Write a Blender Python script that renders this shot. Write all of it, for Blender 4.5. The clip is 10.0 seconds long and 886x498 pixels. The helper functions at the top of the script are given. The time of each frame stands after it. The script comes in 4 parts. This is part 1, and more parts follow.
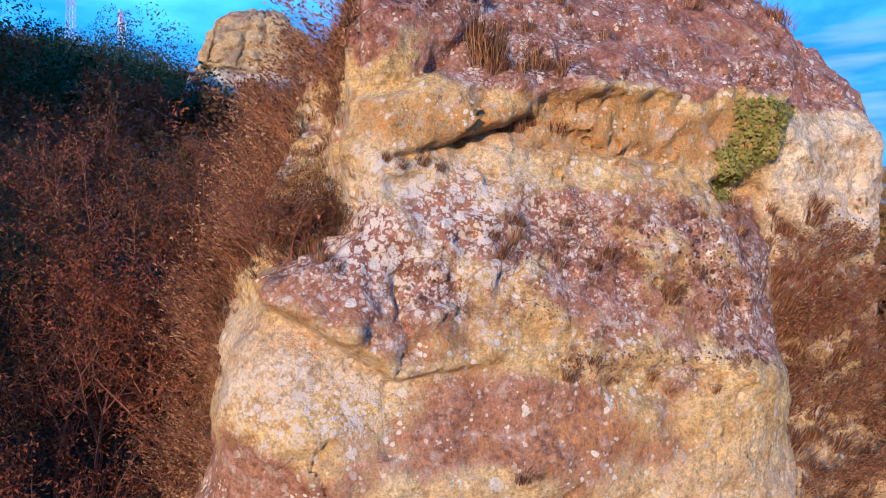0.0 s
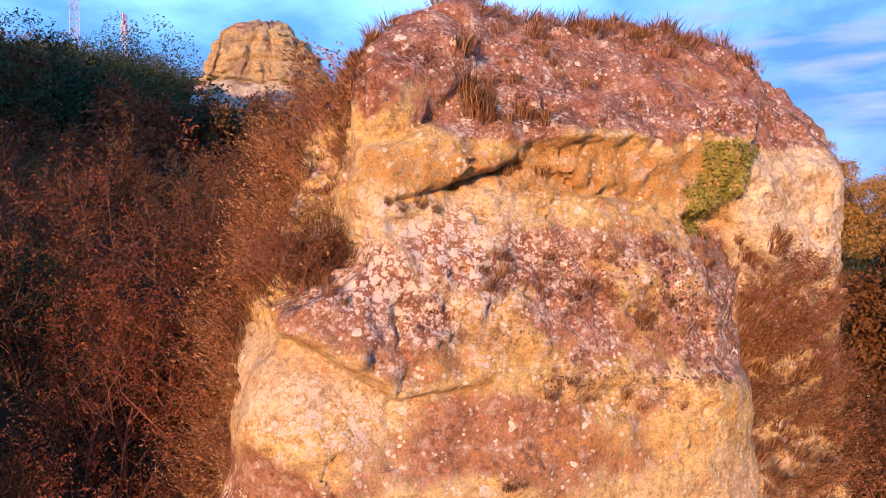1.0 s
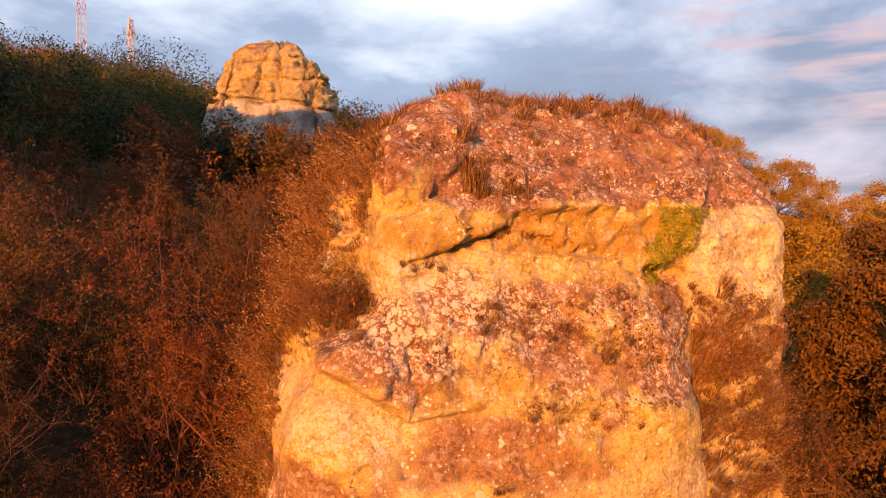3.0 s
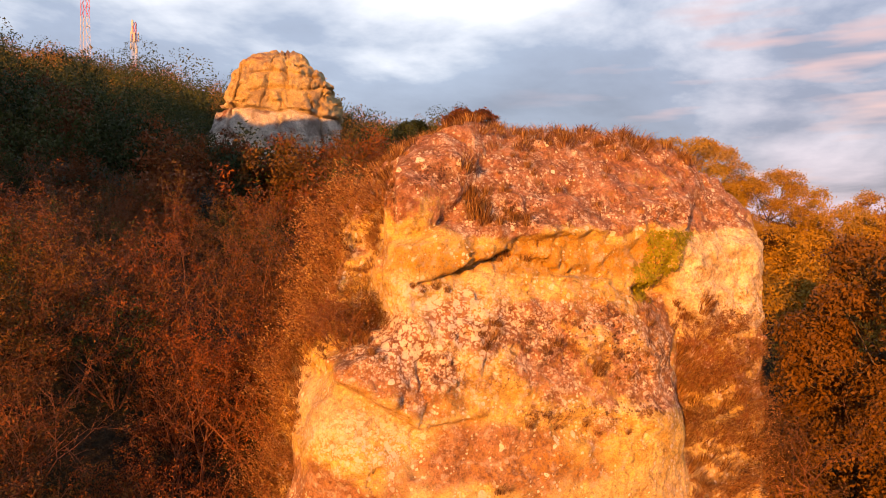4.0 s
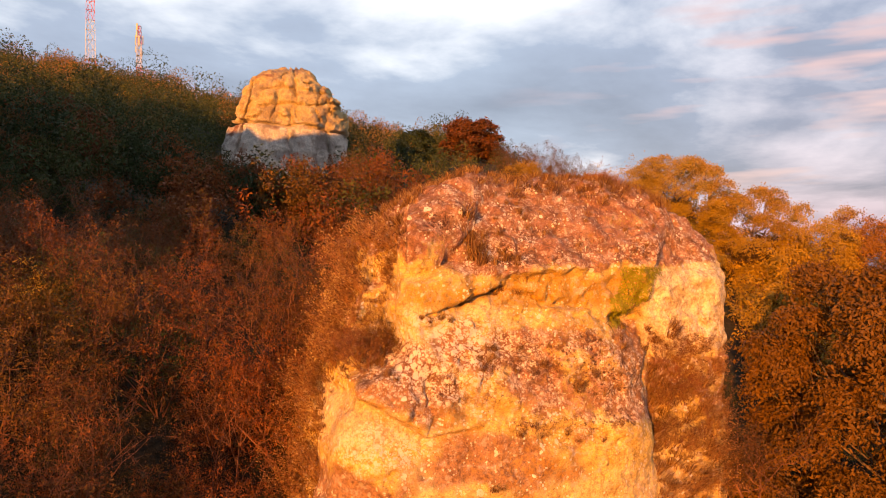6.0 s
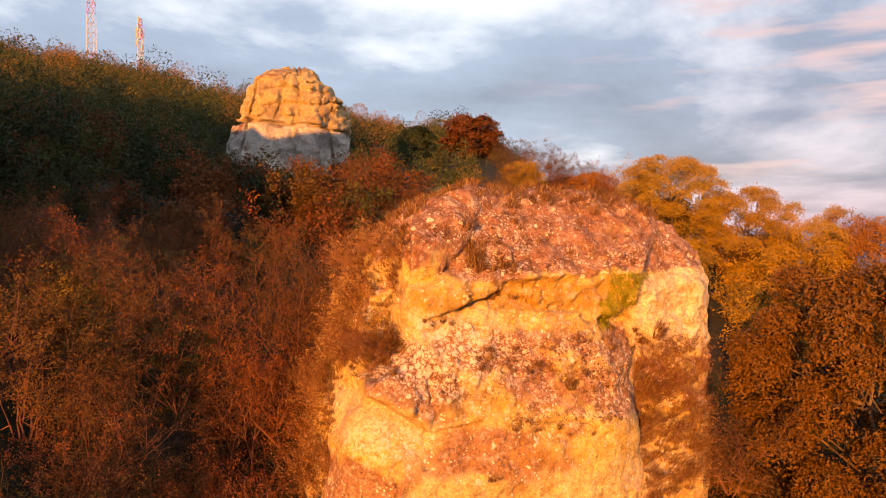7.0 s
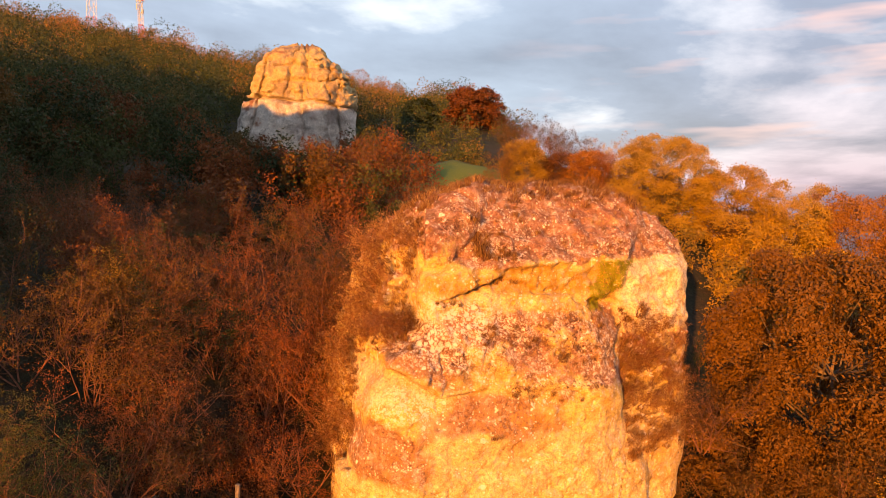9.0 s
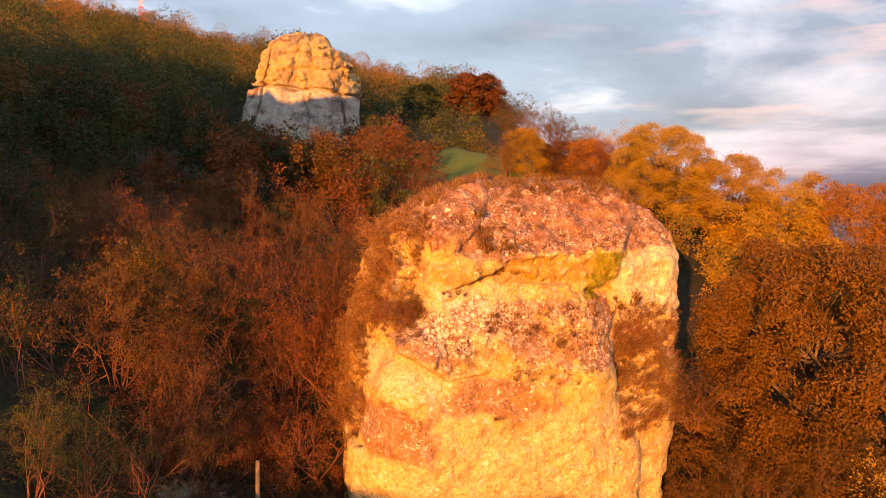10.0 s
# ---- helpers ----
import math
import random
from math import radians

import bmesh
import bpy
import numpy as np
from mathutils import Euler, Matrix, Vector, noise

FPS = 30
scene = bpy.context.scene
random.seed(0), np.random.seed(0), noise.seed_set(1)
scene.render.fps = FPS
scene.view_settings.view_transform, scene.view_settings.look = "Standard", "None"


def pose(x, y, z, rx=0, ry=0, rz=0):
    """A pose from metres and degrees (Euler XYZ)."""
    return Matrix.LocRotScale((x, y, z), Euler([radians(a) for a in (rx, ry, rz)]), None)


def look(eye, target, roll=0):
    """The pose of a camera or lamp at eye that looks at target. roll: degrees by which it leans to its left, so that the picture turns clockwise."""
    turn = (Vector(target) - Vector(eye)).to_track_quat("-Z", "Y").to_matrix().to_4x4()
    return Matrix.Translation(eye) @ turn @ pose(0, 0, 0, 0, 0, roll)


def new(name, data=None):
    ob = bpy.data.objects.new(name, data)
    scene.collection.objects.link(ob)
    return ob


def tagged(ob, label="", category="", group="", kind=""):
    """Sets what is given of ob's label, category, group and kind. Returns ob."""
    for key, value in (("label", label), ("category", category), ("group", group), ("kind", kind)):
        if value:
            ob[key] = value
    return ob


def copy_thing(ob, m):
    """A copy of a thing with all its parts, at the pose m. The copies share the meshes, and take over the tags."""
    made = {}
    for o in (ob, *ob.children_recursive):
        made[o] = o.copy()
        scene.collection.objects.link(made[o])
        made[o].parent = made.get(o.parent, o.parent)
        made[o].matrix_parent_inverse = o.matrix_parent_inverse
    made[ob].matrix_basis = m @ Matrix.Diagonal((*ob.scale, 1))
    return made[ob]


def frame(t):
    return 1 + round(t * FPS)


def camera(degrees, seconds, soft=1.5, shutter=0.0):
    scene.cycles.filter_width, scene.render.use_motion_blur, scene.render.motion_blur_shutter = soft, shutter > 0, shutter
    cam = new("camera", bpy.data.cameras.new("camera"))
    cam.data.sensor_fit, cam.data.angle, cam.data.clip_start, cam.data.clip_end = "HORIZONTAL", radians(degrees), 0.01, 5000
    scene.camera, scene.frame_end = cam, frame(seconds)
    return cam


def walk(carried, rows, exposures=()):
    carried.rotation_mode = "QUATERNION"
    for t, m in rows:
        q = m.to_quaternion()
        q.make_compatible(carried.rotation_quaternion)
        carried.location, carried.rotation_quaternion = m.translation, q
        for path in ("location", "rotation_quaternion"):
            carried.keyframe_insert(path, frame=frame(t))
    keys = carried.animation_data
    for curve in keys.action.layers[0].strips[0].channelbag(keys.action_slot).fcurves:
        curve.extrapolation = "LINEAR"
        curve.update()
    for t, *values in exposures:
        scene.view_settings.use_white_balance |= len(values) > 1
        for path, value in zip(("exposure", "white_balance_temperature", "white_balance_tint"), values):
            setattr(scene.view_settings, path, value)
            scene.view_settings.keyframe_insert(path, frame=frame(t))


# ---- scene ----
cam = camera(63.3, 10.0, soft=0.5)
METRES, EYE, TILT, LEAN, TURN = 10.0, 6.0, 0.0, 0.0, 0.0
ROWS = [
    (0.0, 0.0, 0.0, 0.0, 0.0, 0.0, -0.0),
    (0.5, 0.0031, -0.039, 0.017, 0.08, 0.0, 0.02),
    (1.0, 0.0063, -0.0812, 0.034, 0.14, -0.01, 0.03),
    (1.5, 0.0082, -0.1253, 0.0511, 0.19, -0.01, 0.03),
    (2.0, 0.0088, -0.1705, 0.068, 0.25, -0.02, 0.03),
    (2.5, 0.0079, -0.217, 0.0849, 0.29, -0.04, 0.03),
    (4.0, -0.0006, -0.3605, 0.1335, 0.42, -0.06, -0.0),
    (4.5, -0.0027, -0.4085, 0.15, 0.47, -0.08, -0.01),
    (5.0, -0.0037, -0.4533, 0.1658, 0.49, -0.09, 0.0),
    (5.5, -0.0037, -0.5022, 0.1824, 0.51, -0.12, 0.01),
    (7.0, -0.0057, -0.6483, 0.2301, 0.52, -0.87, -0.02),
    (7.5, -0.0078, -0.6962, 0.2453, 0.53, -1.61, -0.06),
    (8.0, -0.0128, -0.7444, 0.2609, 0.53, -2.34, -0.1),
    (8.5, -0.0185, -0.7932, 0.2765, 0.53, -3.06, -0.15),
    (9.0, -0.0249, -0.8427, 0.2929, 0.54, -3.79, -0.15),
    (9.5, -0.0309, -0.8926, 0.3091, 0.54, -4.51, -0.15),
    (10.0, -0.037, -0.9428, 0.3254, 0.55, -5.25, -0.17),
]
# the clip's camera warms its white balance as it pulls away: seconds, stops, kelvin, tint
EXPOSURES = [
    (0.0, 1.10, 3150, -10), (0.5, 1.20, 3450, -5), (1.0, 1.28, 4100, 2), (1.8, 1.31, 5300, 9), (2.5, 1.27, 6600, 13), (4.0, 1.33, 8000, 15), (5.5, 1.37, 8100, 14), (7.0, 1.43, 8100, 13), (10.0, 1.62, 8200, 11),
]
walk(cam, [(t, pose(0, 0, EYE, TILT, LEAN, TURN) @ pose(METRES * x, METRES * y, METRES * z, 90 + pitch, roll, yaw)) for t, x, y, z, yaw, pitch, roll in ROWS], EXPOSURES)

# ---- light ----
SUN_SIDE, SUN_UP = 20.0, 8.0          # degrees the sun stands to the left of straight behind, and above the horizon
sun_way = Vector((math.sin(radians(SUN_SIDE)), math.cos(radians(SUN_SIDE)), -math.tan(radians(SUN_UP)))).normalized()
sun_data = bpy.data.lights.new("sun", "SUN")
sun_data.energy, sun_data.angle, sun_data.color = 4.3, radians(0.6), (1.0, 0.39, 0.085)
sun = new("sun", sun_data)
sun.matrix_world = look((0, 0, 0), sun_way)


def build_world():
    """Low evening sky under broken cloud."""
    world = bpy.data.worlds.new("evening_sky")
    world.use_nodes = True
    scene.world = world
    nt = world.node_tree
    nt.nodes.clear()
    n, link = nt.nodes.new, nt.links.new
    out, bg = n("ShaderNodeOutputWorld"), n("ShaderNodeBackground")
    sky = n("ShaderNodeTexSky")
    sky.sky_type, sky.sun_disc = "NISHITA", False
    sky.sun_elevation, sky.sun_rotation = radians(SUN_UP), radians(180 + SUN_SIDE)
    co = n("ShaderNodeTexCoord")
    sep = n("ShaderNodeSeparateXYZ")
    link(co.outputs["Generated"], sep.inputs[0])
    # a flat cloud deck: the direction divided by its height
    lift = n("ShaderNodeMath"); lift.operation = "ADD"; lift.inputs[1].default_value = 0.22
    link(sep.outputs["Z"], lift.inputs[0])
    div = n("ShaderNodeVectorMath"); div.operation = "DIVIDE"
    comb = n("ShaderNodeCombineXYZ")
    for k in range(3):
        link(lift.outputs[0], comb.inputs[k])
    link(co.outputs["Generated"], div.inputs[0]); link(comb.outputs[0], div.inputs[1])
    big = n("ShaderNodeTexNoise"); big.inputs["Scale"].default_value = 0.9; big.inputs["Detail"].default_value = 7.0; big.inputs["Roughness"].default_value = 0.55
    big.inputs["Distortion"].default_value = 0.25
    link(div.outputs[0], big.inputs["Vector"])
    ramp = n("ShaderNodeValToRGB")
    ramp.color_ramp.elements[0].position, ramp.color_ramp.elements[0].color = 0.33, (0.20, 0.27, 0.44, 1)
    ramp.color_ramp.elements[1].position, ramp.color_ramp.elements[1].color = 0.66, (0.95, 1.10, 1.34, 1)
    mid = ramp.color_ramp.elements.new(0.5); mid.color = (0.32, 0.44, 0.68, 1)
    link(big.outputs["Fac"], ramp.inputs[0])
    # pinker, dimmer cloud low towards the right
    side = n("ShaderNodeMapRange"); side.inputs["From Min"].default_value = 0.05; side.inputs["From Max"].default_value = 0.42
    link(sep.outputs["X"], side.inputs["Value"])
    low = n("ShaderNodeMapRange"); low.inputs["From Min"].default_value = 0.42; low.inputs["From Max"].default_value = 0.0
    link(sep.outputs["Z"], low.inputs["Value"])
    both = n("ShaderNodeMath"); both.operation = "MULTIPLY"
    link(side.outputs[0], both.inputs[0]); link(low.outputs[0], both.inputs[1])
    pink = n("ShaderNodeMix"); pink.data_type, pink.blend_type = "RGBA", "MULTIPLY"
    pink.inputs["B"].default_value = (0.48, 0.36, 0.45, 1)
    link(both.outputs[0], pink.inputs["Factor"]); link(ramp.outputs[0], pink.inputs["A"])
    stretch = n("ShaderNodeMapping"); stretch.inputs["Scale"].default_value = (5.0, 5.0, 34.0)
    link(co.outputs["Generated"], stretch.inputs["Vector"])
    wisp = n("ShaderNodeTexNoise"); wisp.inputs["Scale"].default_value = 1.0; wisp.inputs["Detail"].default_value = 3.0
    link(stretch.outputs[0], wisp.inputs["Vector"])
    thin = n("ShaderNodeMapRange"); thin.inputs["From Min"].default_value = 0.56; thin.inputs["From Max"].default_value = 0.72
    link(wisp.outputs["Fac"], thin.inputs["Value"])
    glow = n("ShaderNodeMath"); glow.operation = "MULTIPLY"
    link(thin.outputs[0], glow.inputs[0]); link(side.outputs[0], glow.inputs[1])
    blush = n("ShaderNodeMix"); blush.data_type = "RGBA"
    blush.inputs["B"].default_value = (0.62, 0.47, 0.56, 1)
    link(glow.outputs[0], blush.inputs["Factor"]); link(pink.outputs["Result"], blush.inputs["A"])
    gain = n("ShaderNodeVectorMath"); gain.operation = "SCALE"; gain.inputs["Scale"].default_value = 7.0
    link(blush.outputs["Result"], gain.inputs[0])
    mix = n("ShaderNodeMix"); mix.data_type = "RGBA"; mix.inputs["Factor"].default_value = 0.85
    link(sky.outputs[0], mix.inputs["A"]); link(gain.outputs[0], mix.inputs["B"])
    link(mix.outputs["Result"], bg.inputs[0])
    bg.inputs[1].default_value = 0.074
    link(bg.outputs[0], out.inputs[0])


build_world()


# ---- number helpers ----
def smooth(a, b, x):
    t = np.clip((x - a) / (b - a), 0, 1)
    return t * t * (3 - 2 * t)


def lattice(i, j, k):
    h = (i * 374761393 + j * 668265263 + k * 1274126177) & 0x7FFFFFFF
    h = ((h ^ (h >> 13)) * 1103515245) & 0x7FFFFFFF
    return ((h ^ (h >> 16)) & 0xFFFF) / 32767.5 - 1.0


def grain(x, y, z):
    """Smooth noise from -1 to 1 on arrays."""
    xi, yi, zi = np.floor(x).astype(np.int64), np.floor(y).astype(np.int64), np.floor(z).astype(np.int64)
    fx, fy, fz = x - xi, y - yi, z - zi
    fx, fy, fz = fx * fx * (3 - 2 * fx), fy * fy * (3 - 2 * fy), fz * fz * (3 - 2 * fz)
    total = 0.0
    for a in (0, 1):
        wa = fx if a else 1 - fx
        for b in (0, 1):
            wb = fy if b else 1 - fy
            for c in (0, 1):
                total = total + wa * wb * (fz if c else 1 - fz) * lattice(xi + a, yi + b, zi + c)
    return total


def fractal(x, y, z, octaves=3, rough=0.5):
    total, amp, norm = 0.0, 1.0, 0.0
    for o in range(octaves):
        f = 2.0 ** o
        total = total + amp * grain(x * f + 17.3 * o, y * f - 9.1 * o, z * f + 4.7 * o)
        norm += amp
        amp *= rough
    return total / norm


def mesh_of(name, verts, faces, smooth_faces=False):
    me = bpy.data.meshes.new(name)
    me.from_pydata(np.asarray(verts).tolist(), [], np.asarray(faces).tolist())
    if smooth_faces:
        me.polygons.foreach_set("use_smooth", np.ones(len(me.polygons), dtype=bool))
    me.update()
    return me


def surface(field, lo, hi, step):
    """The zero surface of field(x, y, z) (negative inside) as quads, by surface nets."""
    ax = [np.arange(a, b + step, step) for a, b in zip(lo, hi)]
    wide = 4 * step
    cx = [np.arange(a, b + 2 * wide, wide) for a, b in zip(lo, hi)]
    rough_d = field(*np.meshgrid(*cx, indexing="ij"))
    near = [np.minimum(np.round((a - a[0]) / wide).astype(int), len(c) - 1) for a, c in zip(ax, cx)]
    d = rough_d[np.ix_(*near)]
    band = np.argwhere(np.abs(d) < wide * 1.25 + 0.12)
    pts = [ax[k][band[:, k]] for k in range(3)]
    d[tuple(band.T)] = field(*pts)
    s = d < 0
    n0, n1, n2 = d.shape
    corners = [(a, b, c) for a in (0, 1) for b in (0, 1) for c in (0, 1)]
    part_of = lambda arr, a, b, c: arr[a:n0 - 1 + a, b:n1 - 1 + b, c:n2 - 1 + c]
    count = sum(part_of(s, *q).astype(np.int8) for q in corners)
    cells = np.argwhere((count > 0) & (count < 8))
    index = -np.ones((n0 - 1, n1 - 1, n2 - 1), dtype=np.int64)
    index[tuple(cells.T)] = np.arange(len(cells))
    total, weight = np.zeros((len(cells), 3)), np.zeros(len(cells))
    for q in corners:
        for k in range(3):
            if q[k]:
                continue
            r = list(q); r[k] = 1
            pa, pb = cells + np.array(q), cells + np.array(r)
            da, db = d[tuple(pa.T)], d[tuple(pb.T)]
            cross = (da < 0) != (db < 0)
            t = np.where(cross, da / np.where(cross, da - db, 1.0), 0.0)
            total += np.where(cross[:, None], pa + (pb - pa) * t[:, None], 0)
            weight += cross
    verts = total / weight[:, None] * step + np.array(lo)
    faces = []
    for k in range(3):
        a, b = [m for m in range(3) if m != k]
        sl0 = [slice(None)] * 3; sl1 = [slice(None)] * 3
        sl0[k], sl1[k] = slice(0, -1), slice(1, None)
        edge = np.argwhere(s[tuple(sl0)] != s[tuple(sl1)])
        edge = edge[(edge[:, a] > 0) & (edge[:, b] > 0) & (edge[:, a] < d.shape[a] - 1) & (edge[:, b] < d.shape[b] - 1)]
        inside = s[tuple(edge.T)]
        ua, ub = np.eye(3, dtype=int)[a], np.eye(3, dtype=int)[b]
        quad = np.stack([index[tuple(e.T)] for e in (edge - ua - ub, edge - ub, edge, edge - ua)], axis=1)
        flip = inside if k != 1 else ~inside
        quad = np.where(flip[:, None], quad, quad[:, ::-1])
        faces.append(quad)
    return verts, np.concatenate(faces)


def rbox(u, v, z, lo, hi, r):
    """Distance to a box with rounded edges."""
    q = [np.abs(c - (a + b) / 2) - (b - a) / 2 + r for c, a, b in zip((u, v, z), lo, hi)]
    out = np.sqrt(sum(np.maximum(k, 0) ** 2 for k in q))
    return out + np.minimum(np.maximum(np.maximum(q[0], q[1]), q[2]), 0) - r


def blend(a, b, k):
    h = np.clip(0.5 + 0.5 * (b - a) / k, 0, 1)
    return b + (a - b) * h - k * h * (1 - h)


# ---- materials ----
def material(name, rough=0.85):
    m = bpy.data.materials.new(name)
    m.use_nodes = True
    bsdf = m.node_tree.nodes["Principled BSDF"]
    bsdf.inputs["Roughness"].default_value = rough
    bsdf.inputs["Specular IOR Level"].default_value = 0.25
    return m, m.node_tree, bsdf


def noise_node(nt, co, scale, detail=4.0, rough=0.55, distort=0.0):
    n = nt.nodes.new("ShaderNodeTexNoise")
    n.inputs["Scale"].default_value, n.inputs["Detail"].default_value = scale, detail
    n.inputs["Roughness"].default_value, n.inputs["Distortion"].default_value = rough, distort
    if co is not None:
        nt.links.new(co, n.inputs["Vector"])
    return n


def ramp_node(nt, fac, stops):
    r = nt.nodes.new("ShaderNodeValToRGB")
    e = r.color_ramp.elements
    while len(e) < len(stops):
        e.new(0.5)
    for k, (p, c) in enumerate(stops):
        e[k].position = p
        e[k].color = (*c, 1) if len(c) == 3 else c
    nt.links.new(fac, r.inputs[0])
    return r.outputs[0]


def mix_node(nt, fac, a, b, mode="MIX"):
    m = nt.nodes.new("ShaderNodeMix")
    m.data_type, m.blend_type = "RGBA", mode
    for sock, val in ((m.inputs["Factor"], fac), (m.inputs["A"], a), (m.inputs["B"], b)):
        if isinstance(val, (int, float)):
            sock.default_value = val
        elif isinstance(val, tuple):
            sock.default_value = (*val, 1)
        else:
            nt.links.new(val, sock)
    return m.outputs["Result"]


def math_node(nt, op, a, b=None):
    m = nt.nodes.new("ShaderNodeMath")
    m.operation = op
    for k, val in enumerate((a, b)):
        if val is None:
            continue
        if isinstance(val, (int, float)):
            m.inputs[k].default_value = val
        else:
            nt.links.new(val, m.inputs[k])
    return m.outputs[0]


def range_node(nt, val, a, b, lo=0.0, hi=1.0):
    m = nt.nodes.new("ShaderNodeMapRange")
    m.inputs["From Min"].default_value, m.inputs["From Max"].default_value = a, b
    m.inputs["To Min"].default_value, m.inputs["To Max"].default_value = lo, hi
    nt.links.new(val, m.inputs["Value"])
    return m.outputs[0]


def attribute_node(nt, name):
    a = nt.nodes.new("ShaderNodeAttribute")
    a.attribute_name = name
    return a.outputs["Fac"]


def bump_node(nt, bsdf, height, strength, distance):
    b = nt.nodes.new("ShaderNodeBump")
    b.inputs["Strength"].default_value, b.inputs["Distance"].default_value = strength, distance
    nt.links.new(height, b.inputs["Height"])
    nt.links.new(b.outputs[0], bsdf.inputs["Normal"])


def spots_node(nt, co, scale, size, warp=0.25):
    """Irregular round patches: 1 inside, 0 outside."""
    w = noise_node(nt, co, scale * 1.7, 3.0)
    add = nt.nodes.new("ShaderNodeVectorMath"); add.operation = "MULTIPLY_ADD"
    nt.links.new(w.outputs["Color"], add.inputs[0])
    add.inputs[1].default_value = (warp / scale * 2,) * 3
    nt.links.new(co, add.inputs[2])
    v = nt.nodes.new("ShaderNodeTexVoronoi")
    v.inputs["Scale"].default_value = scale
    nt.links.new(add.outputs[0], v.inputs["Vector"])
    own = nt.nodes.new("ShaderNodeSeparateColor")
    nt.links.new(v.outputs["Color"], own.inputs[0])
    edge = math_node(nt, "MULTIPLY", own.outputs[0], size)
    gap = math_node(nt, "SUBTRACT", edge, v.outputs["Distance"])
    return range_node(nt, gap, 0.0, 0.025)


def stone_material(name, near=True):
    m, nt, bsdf = material(name, 0.92)
    geo = nt.nodes.new("ShaderNodeNewGeometry")
    tex = nt.nodes.new("ShaderNodeTexCoord")
    co = tex.outputs["Object"]
    crust, cream, white, rust, bloom = (attribute_node(nt, k) for k in ("crust", "cream", "white", "rust", "bloom"))
    n1, n2, n3 = noise_node(nt, co, 0.9, 6), noise_node(nt, co, 3.5, 6, 0.65), noise_node(nt, co, 16, 5, 0.65)
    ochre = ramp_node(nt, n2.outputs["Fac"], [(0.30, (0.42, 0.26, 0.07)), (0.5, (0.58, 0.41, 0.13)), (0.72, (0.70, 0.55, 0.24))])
    # the far ramp is paler, to lift the crag's shaded base
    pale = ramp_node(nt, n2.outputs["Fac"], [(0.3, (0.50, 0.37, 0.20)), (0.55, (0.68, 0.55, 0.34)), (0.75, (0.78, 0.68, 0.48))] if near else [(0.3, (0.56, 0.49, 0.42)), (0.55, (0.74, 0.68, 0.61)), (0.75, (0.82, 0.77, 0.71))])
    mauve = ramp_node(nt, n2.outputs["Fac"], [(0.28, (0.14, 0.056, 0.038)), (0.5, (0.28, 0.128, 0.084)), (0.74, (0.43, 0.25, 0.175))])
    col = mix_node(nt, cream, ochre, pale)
    jag = math_node(nt, "ADD", crust, math_node(nt, "MULTIPLY", math_node(nt, "SUBTRACT", n1.outputs["Fac"], 0.5), 1.9))
    jag = math_node(nt, "ADD", jag, math_node(nt, "MULTIPLY", math_node(nt, "SUBTRACT", n3.outputs["Fac"], 0.5), 0.9))
    col = mix_node(nt, range_node(nt, jag, 0.38, 0.62), col, mauve)
    film = math_node(nt, "ADD", bloom, math_node(nt, "MULTIPLY", math_node(nt, "SUBTRACT", n1.outputs["Fac"], 0.5), 1.0))
    film = math_node(nt, "ADD", film, math_node(nt, "MULTIPLY", math_node(nt, "SUBTRACT", n3.outputs["Fac"], 0.5), 0.7))
    col = mix_node(nt, math_node(nt, "MULTIPLY", range_node(nt, film, 0.35, 0.6), 0.9), col, mauve)
    col = mix_node(nt, math_node(nt, "MULTIPLY", rust, range_node(nt, n3.outputs["Fac"], 0.35, 0.6)), col, (0.40, 0.20, 0.03))
    # fine mottling
    n4 = noise_node(nt, co, 42, 4, 0.7)
    col = mix_node(nt, 0.7, col, ramp_node(nt, n3.outputs["Fac"], [(0.30, (0.25, 0.22, 0.20)), (0.5, (0.95, 0.95, 0.95)), (0.70, (1.45, 1.4, 1.35))]), "MULTIPLY")
    col = mix_node(nt, 0.7, col, ramp_node(nt, n4.outputs["Fac"], [(0.30, (0.45, 0.42, 0.40)), (0.5, (1.0, 1.0, 1.0)), (0.70, (1.4, 1.4, 1.4))]), "MULTIPLY")
    if near:
        moss, streak = attribute_node(nt, "moss"), noise_node(nt, co, 6.5, 4, 0.65)
        patchy = math_node(nt, "SUBTRACT", n1.outputs["Fac"], 0.5)
        lime = math_node(nt, "ADD", white, math_node(nt, "MULTIPLY", patchy, 0.9))
        lime = math_node(nt, "ADD", lime, math_node(nt, "MULTIPLY", math_node(nt, "SUBTRACT", streak.outputs["Fac"], 0.5), 0.8))
        # thin grey and rusty washes between the spots
        col = mix_node(nt, math_node(nt, "MULTIPLY", range_node(nt, streak.outputs["Fac"], 0.54, 0.66), 0.55), col, (0.46, 0.36, 0.30))
        col = mix_node(nt, math_node(nt, "MULTIPLY", range_node(nt, streak.outputs["Fac"], 0.44, 0.33), 0.6), col, (0.36, 0.19, 0.06))
        for scale, size, lo, hi, strength in ((30.0, 0.66, 0.02, 0.34, 0.85), (13.0, 0.66, 0.12, 0.40, 0.95), (6.5, 0.55, 0.34, 0.62, 0.95)):
            pat = spots_node(nt, co, scale, size, 0.6)
            col = mix_node(nt, math_node(nt, "MULTIPLY", math_node(nt, "MULTIPLY", pat, range_node(nt, lime, lo, hi)), strength), col, (0.66, 0.57, 0.48))
